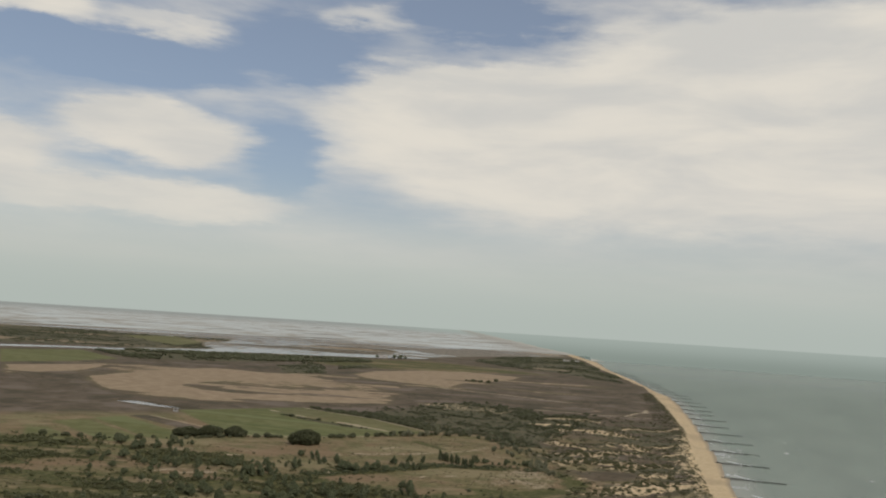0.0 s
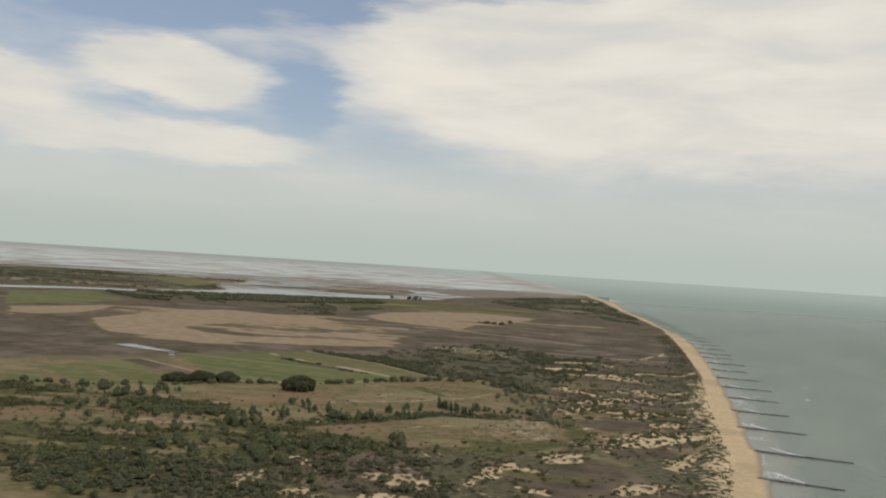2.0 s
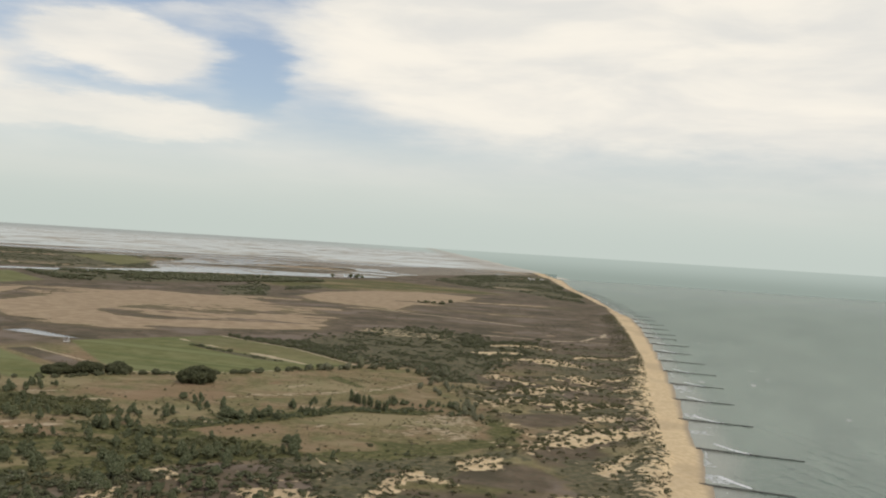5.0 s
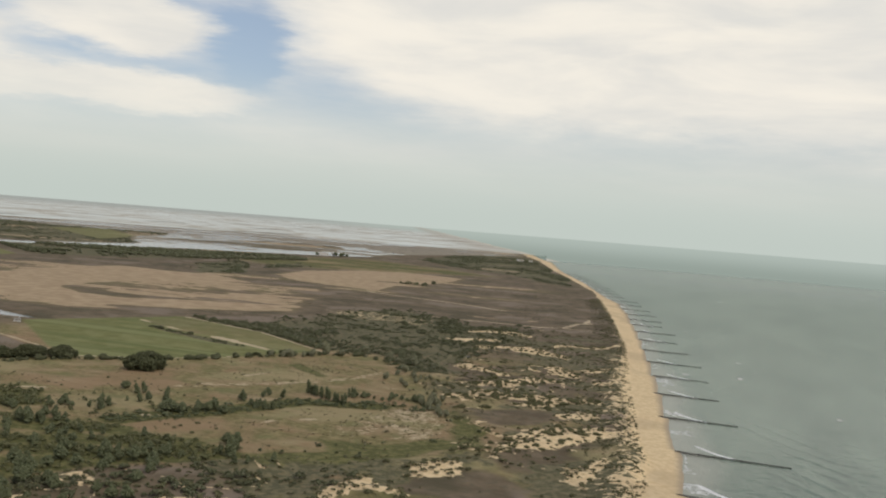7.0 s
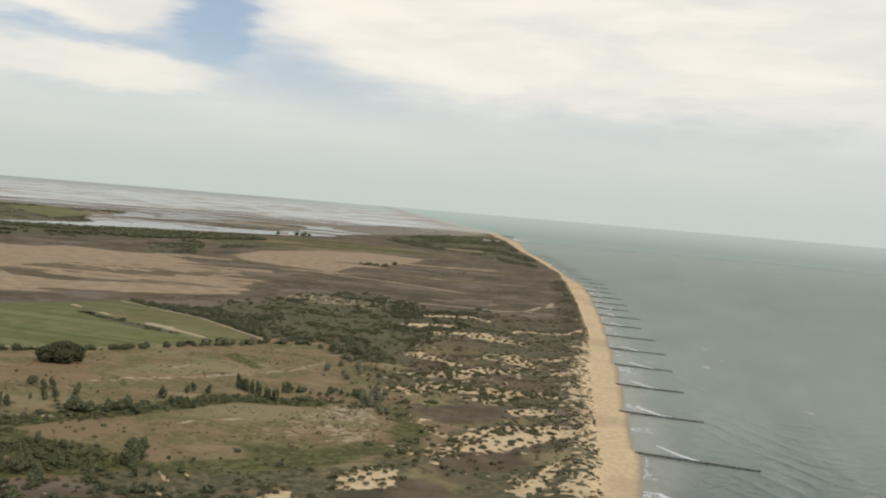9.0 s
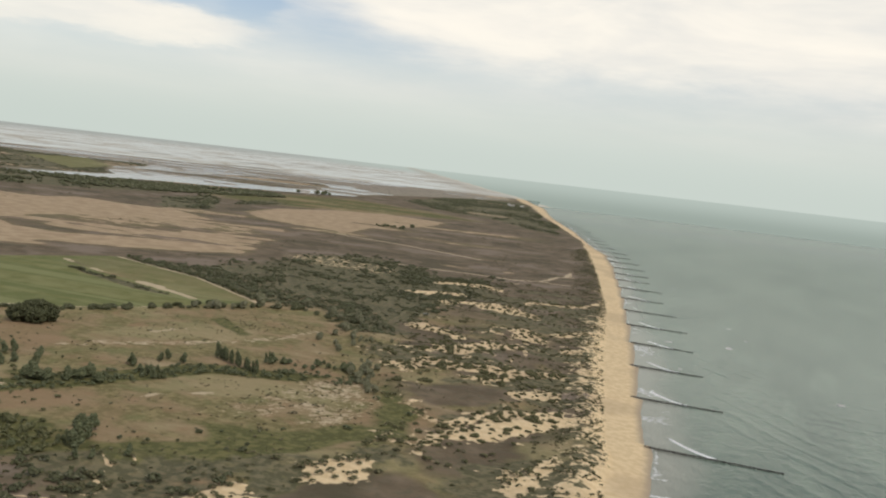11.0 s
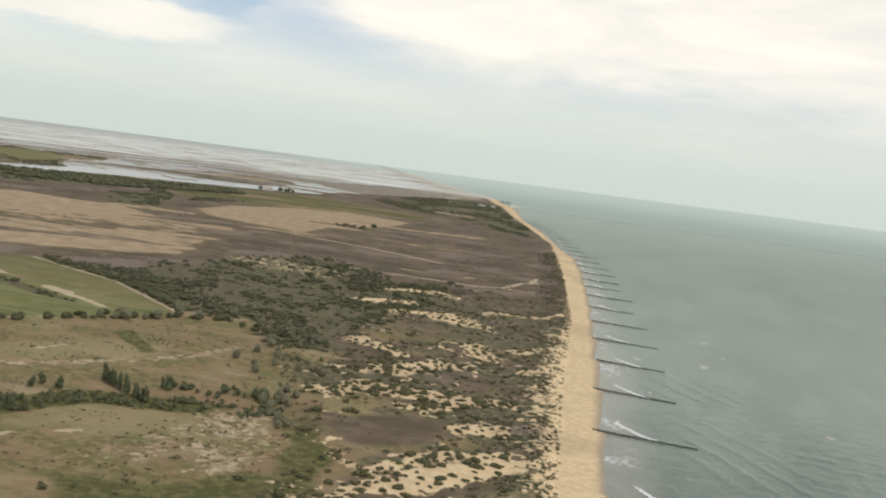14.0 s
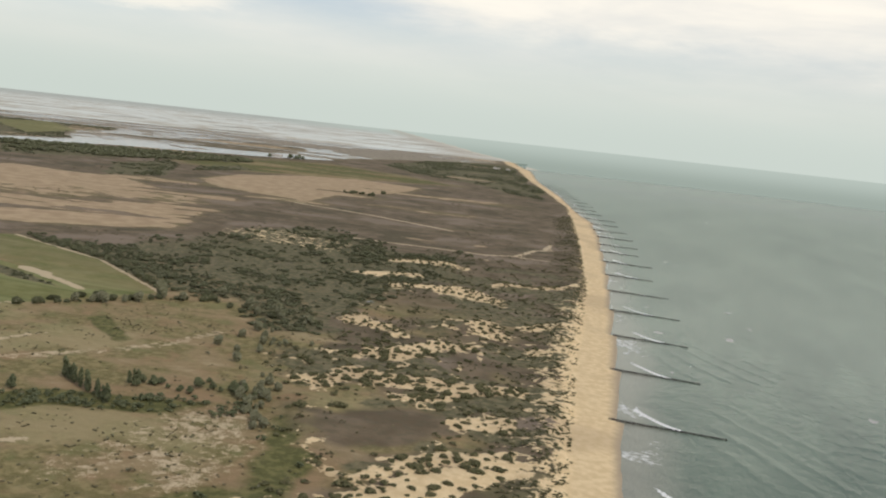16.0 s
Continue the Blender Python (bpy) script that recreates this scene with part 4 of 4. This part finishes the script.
# tufts over the meadow and the heath
def meadow_chance(x, y, c):
    base = 0.12 + 0.9 * smooth(0.52, 0.66, fbm(x, y, 30, 3, 91)) + 0.6 * smooth(-10, 10, inside(x, y, STONY))
    return base * off_crop(c) * (c["wood"] < 0.3) * (c["sand"] < 0.4) * (x < dune_x(y) - 20)


at = scatter((-520, -100, 440, 960), 8500, meadow_chance)
size = rng.uniform(0.35, 1.0, len(at)) * np.where(rng.uniform(0, 1, len(at)) < 0.12, 1.7, 1.0)
tagged(tufted("meadow_tufts", at, size, size * 0.7, 4, TUFT_LEAF), "brown-green tufts and small bushes in the dry meadow", "tufts", kind="stuff")
at = scatter((-1200, -120, 960, 2600), 5000, lambda x, y, c: (c["heath"] > 0.3) * smooth(0.55, 0.68, fbm(x, y, 120, 4, 93)) * (x < dune_x(y) - 15))
size = rng.uniform(0.8, 2.2, len(at))
tagged(tufted("heath_bushes", at, size, size * 0.35, 5, DUNE_LEAF), "low dark bushes on the brown salt heath", "bushes", kind="stuff")

# woods of the flats, a kilometre and more away
at = scatter((-2700, -250, 1480, 3900), 60000, lambda x, y, c: (c["wood"] > 0.45) * off_crop(c) * (0.04 + 0.96 * smooth(0.40, 0.55, fbm(x, y, 110, 3, 95))) * np.where(inside(x, y, WOODS) > -60, 1.0, np.where(x > -1000, 0.7, 0.35)))
size = rng.uniform(3.0, 6.5, len(at))
tall = size * np.where(inside(at[:, 0], at[:, 1], WOODS) > -60, 0.9, 0.35)
tagged(tufted("far_woods", at, size, tall, 9, SCRUB_LEAF), "dark low woods along the river and the marsh", "woods", kind="stuff")

# green reeds and bushes of the ditch, and of the strip behind the dunes
at = scatter((-310, -60, 560, 760), 5000, lambda x, y, c: np.maximum(smooth(14, 6, near_line(x, y, DITCH)) * 0.8, 0.07 * smooth(-4, 8, inside(x, y, RISE))))
size = rng.uniform(0.8, 2.2, len(at))
tagged(tufted("ditch_reeds", at, size, size * 0.9, 12, TREE_LEAF, 0.7), "green reeds and bushes lining a ditch", "reeds", kind="stuff")
at = scatter((-480, -140, 330, 650), 11000, lambda x, y, c: np.maximum(smooth(-8, 12, inside(x, y, FRONT)) * smooth(0.36, 0.48, fbm(x, y, 24, 3, 97)) * (c["sand"] < 0.4), 0.55 * smooth(-8, 12, inside(x, y, NEAR_BUSHES)) * smooth(0.42, 0.56, fbm(x, y, 14, 3, 96)) * (c["sand"] < 0.7)))
size = np.where(rng.uniform(0, 1, len(at)) < 0.3, rng.uniform(1.6, 3.2, len(at)), rng.uniform(0.7, 1.8, len(at)))
tagged(tufted("wood_undergrowth", at, size, size * 0.95, 22, SCRUB_LEAF, 0.66), "dark green undergrowth between the trees", "undergrowth", kind="stuff")
at = scatter((-690, -170, 400, 680), 46000, lambda x, y, c: smooth(-10, 15, inside(x, y, MEADOW_ROWS)) * (0.03 + 0.85 * smooth(0.46, 0.58, streaks(x, y, 34, 3, 98)) * smooth(0.34, 0.54, fbm(x, y, 13, 2, 99))) * (c["sand"] < 0.4))
size = np.where(rng.uniform(0, 1, len(at)) < 0.14, rng.uniform(1.4, 2.4, len(at)), rng.uniform(0.5, 1.4, len(at)))
tagged(tufted("meadow_thicket", at, size, size * rng.uniform(0.8, 1.5, len(at)), 14, MEADOW_LEAF, 0.7), "rows of olive-green bushes in the rough meadow", "bushes", kind="stuff")


# ---------------------------------------------------------------- trees, one by one


def part(name, bm, mat, parent, label=""):
    mesh = bpy.data.meshes.new(name)
    bm.to_mesh(mesh)
    bm.free()
    mesh.materials.append(mat)
    ob = new(name, mesh)
    ob.parent = parent
    return tagged(ob, label)


def limb(bm, a, b, r0, r1, sides=6):
    a, b = Vector(a), Vector(b)
    q = (b - a).to_track_quat("Z", "Y")
    rings = []
    for p, r in ((a, r0), (b, r1)):
        rings.append([bm.verts.new(p + q @ Vector((r * math.cos(k * 6.2832 / sides), r * math.sin(k * 6.2832 / sides), 0))) for k in range(sides)])
    for k in range(sides):
        bm.faces.new((rings[0][k], rings[0][(k + 1) % sides], rings[1][(k + 1) % sides], rings[1][k]))
    bm.faces.new(rings[1])


def leaf_clump(bm, p, r, rnd):
    """A ragged tuft: a squashed octahedron with torn corners."""
    v = [bm.verts.new(Vector(p) + Vector(d) * r * rnd.uniform(0.55, 1.35)) for d in
         ((1, 0, 0), (0, 1, 0), (-1, 0, 0), (0, -1, 0), (0, 0, 0.8), (0, 0, -0.7))]
    for k in range(4):
        bm.faces.new((v[k], v[(k + 1) % 4], v[4]))
        bm.faces.new((v[(k + 1) % 4], v[k], v[5]))


def build_tree(name, tall, wide, bare, lobes, seed, mat, label, category, group, count=230, bit=0.55):
    """A tree at the origin: trunk with limbs, and a crown of leaf clumps round lobes (x, y, z, rx, rz)."""
    rnd = random.Random(seed)
    top = new(name)
    bm = bmesh.new()
    limb(bm, (0, 0, -0.4), (0.1, 0.05, tall * 0.5), 0.028 * tall, 0.016 * tall)
    limb(bm, (0.1, 0.05, tall * 0.5), (0.05, 0.1, tall * 0.86), 0.016 * tall, 0.005 * tall)
    for lx, ly, lz, lr, lh in lobes:
        limb(bm, (0.05, 0.05, min(tall * 0.3, lz * 0.6)), (lx * 0.8, ly * 0.8, lz), 0.011 * tall, 0.004 * tall, 5)
    part("trunk", bm, BARK, top)
    bm = bmesh.new()
    total = sum(l[3] ** 2 for l in lobes)
    for lx, ly, lz, lr, lh in lobes:
        for _ in range(int(count * lr ** 2 / total)):
            d = Vector((rnd.gauss(0, 1), rnd.gauss(0, 1), rnd.gauss(0, 1))).normalized() * rnd.uniform(0.25, 1.15) ** 0.6
            z = max(lz + d.z * lh, bare)
            leaf_clump(bm, (lx + d.x * lr, ly + d.y * lr, z), bit * rnd.uniform(0.7, 1.4), rnd)
    part("crown", bm, mat, top)
    return tagged(top, label, category, group)


def rooted(x, y, turn_deg=0.0, size=1.0, stretch=1.0):
    return pose(x, y, height_at(x, y) - 0.05, 0, 0, turn_deg) @ Matrix.Diagonal((size, size, size * stretch, 1))


tree_rnd = random.Random(11)
POPLAR = [(0, 0, 3.0, 1.3, 2.2), (0.2, 0.1, 5.4, 1.15, 2.4), (0, -0.1, 7.4, 0.8, 1.8)]
poplar = build_tree("poplar", 9.0, 1.4, 0.7, POPLAR, 3, TREE_LEAF, "slender dark green poplar in a row beside the ditch", "tree", "row of poplars", 260, 0.5)
poplar_places = [(-241 + 2.75 * k + tree_rnd.uniform(-0.5, 0.5), 727 - 1.4 * k + tree_rnd.uniform(-1.5, 1.5)) for k in range(13)]
poplar_places += [(-216, 735), (-214.5, 736.5), (-213, 737)]
poplar.matrix_basis = rooted(*poplar_places[0])
for px, py in poplar_places[1:]:
    copy_thing(poplar, rooted(px, py, tree_rnd.uniform(0, 360), tree_rnd.uniform(0.58, 0.88)))

ROUND = [(0, 0, 3.0, 2.0, 1.7), (1.3, 0.5, 2.5, 1.5, 1.3), (-1.1, 0.8, 2.7, 1.6, 1.4), (0.2, -1.3, 2.3, 1.5, 1.2), (0.3, 0.4, 4.2, 1.2, 1.1)]
LEAN = [(0.3, 0, 3.4, 1.4, 1.8), (-0.7, 0.3, 2.4, 1.2, 1.3), (0.7, -0.4, 4.8, 1.0, 1.3), (0.1, 0.5, 1.6, 1.2, 1.0)]
LOW = [(0, 0, 1.3, 2.4, 1.2), (1.8, 0.3, 1.1, 1.7, 1.0), (-1.6, 0.9, 1.2, 1.8, 1.1), (0.4, -1.6, 1.1, 1.6, 1.0)]
kinds = [
    build_tree("tamarisk", 5.4, 3.0, 0.5, ROUND, 21, TREE_LEAF, "bushy dark green tamarisk with a rounded crown in rough grass", "tree", "trees of the meadow", 300, 0.62),
    build_tree("young_poplar", 6.0, 1.8, 0.5, LEAN, 22, TREE_LEAF, "upright young poplar with a loose green crown in the rough grass", "tree", "trees of the meadow", 240, 0.55),
    build_tree("broad_bush", 2.6, 3.0, 0.1, LOW, 23, SCRUB_LEAF, "broad low bush of dark green leaves in dry grass", "bush", "bushes of the meadow", 260, 0.6),
    build_tree("silver_willow", 3.8, 2.4, 0.3, [(0, 0, 1.9, 1.8, 1.4), (1.1, 0.6, 1.6, 1.3, 1.1), (-0.9, -0.5, 2.2, 1.3, 1.2)], 24, WILLOW_LEAF,
               "pale grey-green willow bush at the edge of the scrub", "bush", "silver willows", 220, 0.55),
    build_tree("scrub_bush", 2.8, 3.0, 0.1, [(0, 0, 1.4, 2.3, 1.4), (1.7, -0.4, 1.1, 1.6, 1.1), (-1.5, 0.7, 1.3, 1.7, 1.2), (0.3, 1.6, 1.1, 1.5, 1.0)], 25, SCRUB_LEAF,
               "dense dark green bush in the thicket behind the dunes", "bush", "bushes of the thicket", 240, 0.62),
]
started = [False] * len(kinds)


def plant(kind, x, y, size=1.0, stretch=1.0):
    m = rooted(x, y, tree_rnd.uniform(0, 360), size, stretch)
    if started[kind]:
        return copy_thing(kinds[kind], m)
    started[kind] = True
    kinds[kind].matrix_basis = m
    return kinds[kind]


# clusters: east, north, half widths, count, kind, size
CLUSTERS = [
    (-279, 629, 6, 4, 4, 0, 1.35), (-268, 640, 3, 3, 2, 1, 1.3), (-256, 641, 4, 3, 3, 0, 1.2), (-316, 615, 6, 5, 4, 1, 1.0), (-305, 655, 14, 8, 8, 1, 0.9),
    (-323, 570, 5, 5, 4, 1, 1.1), (-340, 600, 22, 14, 12, 0, 0.9), (-300, 560, 26, 16, 16, 1, 0.95), (-250, 540, 26, 16, 16, 0, 0.95), (-290, 500, 30, 18, 12, 0, 1.1),
    (-240, 470, 26, 16, 14, 0, 1.0), (-200, 560, 18, 12, 7, 1, 0.85), (-380, 590, 20, 16, 10, 1, 1.0), (-420, 560, 30, 20, 12, 0, 1.1), (-360, 500, 36, 24, 10, 0, 1.1),
    (-165, 600, 14, 8, 4, 2, 0.8), (-470, 640, 26, 14, 12, 0, 1.1), (-430, 655, 18, 10, 6, 1, 0.9), (-350, 690, 30, 16, 8, 2, 0.6), (-260, 690, 16, 14, 5, 1, 0.9),
    (-275, 395, 26, 18, 12, 0, 1.05), (-310, 425, 24, 16, 9, 1, 1.2), (-248, 420, 18, 14, 6, 1, 1.1), (-248, 668, 10, 6, 7, 1, 0.85), (-202, 739, 10, 3, 11, 0, 0.62), (-178, 749, 9, 4, 9, 0, 0.8), (-206, 566, 3, 3, 2, 1, 1.3), (-190, 585, 12, 8, 4, 2, 0.7),
]
for cx, cy, hx, hy, count, kind, size in CLUSTERS:
    for _ in range(int(count * 1.3)):
        plant(kind, cx + tree_rnd.gauss(0, 0.8) * hx, cy + tree_rnd.gauss(0, 0.8) * hy, size * tree_rnd.uniform(0.45, 0.95), tree_rnd.uniform(0.85, 1.35))
LONE_TREES = [(-447, 616), (-442, 628), (-334, 668), (-282, 630), (-266, 649), (-322, 569), (-338, 531), (-310, 579), (-315, 487), (-291, 479), (-264, 521), (-248, 532), (-216, 581), (-220, 525)]
for k, (px, py) in enumerate(LONE_TREES):
    for _ in range(3):
        plant(k % 2, px + tree_rnd.uniform(-3, 3), py + tree_rnd.uniform(-5, 5), tree_rnd.uniform(0.55, 1.0), tree_rnd.uniform(1.0, 1.4))
# bushes along the near edge of the fields
RIM = [(-560, 615), (-500, 652), (-455, 690), (-428, 735), (-385, 765), (-352, 815), (-333, 846), (-318, 868), (-303, 890), (-275, 908), (-243, 888), (-205, 894)]
for (x0, y0), (x1, y1) in zip(RIM, RIM[1:]):
    steps = max(2, int(math.hypot(x1 - x0, y1 - y0) / 3.4))
    for k in range(steps):
        if tree_rnd.random() < 0.8:
            f = (k + tree_rnd.random()) / steps
            silver = x0 > -350 and tree_rnd.random() < 0.22
            plant(3 if silver else 2, x0 + (x1 - x0) * f + tree_rnd.uniform(-3, 3), y0 + (y1 - y0) * f + tree_rnd.uniform(-3, 3), tree_rnd.choice((0.5, 0.8, 1.0, 1.2, 1.5, 1.8)), tree_rnd.uniform(0.9, 1.6))
for k in range(16):
    plant(3, -205 + tree_rnd.gauss(0, 10), 850 + tree_rnd.gauss(0, 26), tree_rnd.uniform(0.6, 1.2))
for k in range(26):
    f = tree_rnd.random()
    plant(3, -176 + 30 * f + tree_rnd.gauss(0, 4), 770 - 56 * f + tree_rnd.gauss(0, 8), tree_rnd.uniform(0.5, 1.2))
for px, py in ((-317, 858), (-330, 850), (-305, 874), (-288, 894), (-278, 923), (-249, 904), (-219, 856), (-322, 855), (-310, 868)):
    plant(3, px, py, tree_rnd.uniform(1.0, 1.6))
for bx0, by0, bs0 in SCRUB_BUSHES:
    plant(4, bx0, by0, bs0 * 0.33, tree_rnd.uniform(0.6, 0.95))
# hedge on the far edge of the green field
for k in range(46):
    f = (k + tree_rnd.random()) / 46
    hx0 = -512 + 202 * f
    plant(2, hx0 + tree_rnd.uniform(-2, 3), float(np.interp(hx0, [-512, -404, -310], [1022, 979, 909])) + tree_rnd.uniform(1, 8), tree_rnd.uniform(0.8, 1.5), tree_rnd.uniform(1.0, 1.6))
# lone trees of the brown heath
for k in range(14):
    plant(2, -538 + tree_rnd.gauss(0, 15), 1836 + tree_rnd.gauss(0, 20), tree_rnd.uniform(1.2, 2.4), tree_rnd.uniform(0.9, 1.5))

# trees round the lagoon farm
for px, py in ((-1040, 2648), (-1030, 2662), (-1022, 2640), (-1086, 2640), (-1092, 2626), (-1012, 2655), (-1035, 2675), (-1100, 2645)):
    plant(0, px + tree_rnd.uniform(-3, 3), py + tree_rnd.uniform(-4, 4), tree_rnd.uniform(1.3, 2.1))

# the larger dune bushes nearest the way
BUSH = [(0, 0, 0.35, 0.62, 0.42), (0.45, 0.15, 0.25, 0.5, 0.34), (-0.42, 0.2, 0.25, 0.5, 0.36), (0.05, -0.45, 0.22, 0.48, 0.32)]
dune_bush = [build_tree("dune_bush", 0.8, 1.0, 0.0, BUSH, 51 + k, DUNE_LEAF, "low rounded dark olive bush on pale dune sand", "bush", "bushes on the dunes", 190, 0.17) for k in range(3)]
for k, (bx0, by0, bz0, bs0) in enumerate(BIG_BUSHES):
    m = pose(bx0, by0, bz0 - 0.1, 0, 0, tree_rnd.uniform(0, 360)) @ Matrix.Diagonal((bs0 * tree_rnd.uniform(0.85, 1.15), bs0 * tree_rnd.uniform(0.8, 1.0), bs0 * 0.85, 1))
    if k < 3:
        dune_bush[k].matrix_basis = m
    else:
        copy_thing(dune_bush[k % 3], m)

GREAT = [(0, 0, 3.6, 6.5, 3.4), (6.5, 1, 3.0, 4.6, 2.8), (-6.0, -1, 2.9, 5.0, 2.8), (1.5, -4.5, 2.6, 4.6, 2.5), (-2, 4.0, 3.2, 4.6, 2.9), (3, 1, 5.4, 3.6, 2.0)]
great = build_tree("great_bush", 7.0, 10.0, 0.1, GREAT, 31, OAK_LEAF, "huge rounded dark green bush standing alone below the field", "bush", "", 2600, 0.72)
great.matrix_basis = rooted(-366, 733, 35, 1.25, 1.35)
great.name = "great_bush"
for gx0, gy0, gs in ((-436, 737, 0.72), (-452, 722, 0.8), (-466, 706, 0.7), (-336, 862, 0.26), (-329, 872, 0.3), (-341, 846, 0.24)):
    tagged(copy_thing(great, rooted(gx0, gy0, tree_rnd.uniform(0, 360), gs * 1.2, 0.75)), "broad dark green bush in the hedge below the field")

# ---------------------------------------------------------------- groynes


def build_groyne():
    top = new("groyne")
    rnd = random.Random(41)
    for row in (-0.28, 0.28):
        bm = bmesh.new()
        for k in range(66):
            x, y = k * 0.5 + rnd.uniform(-0.08, 0.08), row + rnd.uniform(-0.08, 0.08)
            limb(bm, (x, y, -1.6), (x + rnd.uniform(-0.05, 0.05), y + rnd.uniform(-0.05, 0.05), 1.15 - 0.010 * k + rnd.uniform(-0.15, 0.12)), 0.20, 0.17, 6)
        part("palisade", bm, TIMBER, top)
    return tagged(top, "dark wooden post groyne running from the beach into the sea", "groyne", "groynes along the beach")


groyne = build_groyne()
g_rnd = random.Random(43)
for k, (y, x) in enumerate(GROYNE_ROOT):
    m = pose(x, y, 0, 0, 0, g_rnd.uniform(-1.0, 4.0)) @ Matrix.Diagonal((g_rnd.uniform(0.92, 1.15) * (1.3 if y < 730 else 1.0), 1, 1, 1))
    if k == 0:
        groyne.matrix_basis = m
    else:
        copy_thing(groyne, m)

# ---------------------------------------------------------------- houses, far off


def box(bm, x0, x1, y0, y1, z0, z1):
    v = [bm.verts.new(p) for p in ((x0, y0, z0), (x1, y0, z0), (x1, y1, z0), (x0, y1, z0), (x0, y0, z1), (x1, y0, z1), (x1, y1, z1), (x0, y1, z1))]
    for q in ((3, 2, 1, 0), (4, 5, 6, 7), (0, 1, 5, 4), (1, 2, 6, 5), (2, 3, 7, 6), (3, 0, 4, 7)):
        bm.faces.new([v[k] for k in q])


def build_house(name, length, depth, wall, ridge, roof_mat, label):
    top = new(name)
    bm = bmesh.new()
    v = {}
    for i, x in enumerate((-length / 2, length / 2)):
        for j, (y, z) in enumerate(((-depth / 2, -0.3), (depth / 2, -0.3), (depth / 2, wall), (0, ridge - 0.15), (-depth / 2, wall))):
            v[i, j] = bm.verts.new((x, y, z))
    bm.faces.new([v[0, j] for j in range(5)][::-1])
    bm.faces.new([v[1, j] for j in range(5)])
    for j in range(5):
        bm.faces.new((v[0, j], v[1, j], v[1, (j + 1) % 5], v[0, (j + 1) % 5])[::-1])
    bm.normal_update()
    part("wall", bm, PLASTER, top)
    bm = bmesh.new()
    e = 0.5
    for side in (-1, 1):
        low, high = (side * (depth / 2 + e), wall - e * (ridge - wall) / (depth / 2)), (0, ridge)
        a = [bm.verts.new((x, y, z + t)) for t in (0.02, 0.24) for x in (-length / 2 - e, length / 2 + e) for y, z in (low, high)]
        for q in ((0, 1, 3, 2), (4, 6, 7, 5), (0, 2, 6, 4), (1, 5, 7, 3), (0, 4, 5, 1), (2, 3, 7, 6)):
            bm.faces.new([a[k] for k in q])
    bmesh.ops.recalc_face_normals(bm, faces=bm.faces)
    roof = part("roof", bm, roof_mat, top)
    bm = bmesh.new()
    box(bm, length * 0.25, length * 0.25 + 0.8, 0.3, 1.0, wall, ridge + 0.9)
    part("chimney", bm, PLASTER, roof)
    for k in range(int(length / 4)):
        x = -length / 2 + 2 + 4 * k
        bm = bmesh.new()
        if k == 1:
            box(bm, x - 0.5, x + 0.5, -depth / 2 - 0.04, -depth / 2 + 0.1, 0.0, 2.1)
            part("door", bm, PAINT, top)
        else:
            box(bm, x - 0.55, x + 0.55, -depth / 2 - 0.04, -depth / 2 + 0.1, 1.0, 2.2)
            part("window", bm, GLASS, top)
    return tagged(top, label, "house")


for hx, hy, ht, length, wall, roof_mat, label in (
        (-1072, 2630, 20, 26, 5.0, TILES, "long white farmhouse with a tiled roof beside the lagoon"),
        (-1048, 2655, 70, 14, 4.0, TILES, "small white outbuilding of the lagoon farm"),
        (-1190, 2290, 10, 14, 3.6, REED_ROOF, "low white cabin with a thatched roof by the woods"),
        (-700, 3600, 5, 18, 4.0, TILES, "white beach house on the far point"),
        (-672, 3640, 40, 14, 3.6, TILES, "small white beach house among scrub"),
        (-730, 3690, 80, 16, 4.0, REED_ROOF, "pale cabin with a thatched roof on the far point"),
        (-584, 862, 25, 5, 1.8, REED_ROOF, "small white hut beside the narrow pond")):
    build_house("house" if length > 9 else "hut", length, 7.0 if length > 9 else 3.0, wall, wall * 1.55, roof_mat, label).matrix_basis = rooted(hx, hy, ht)
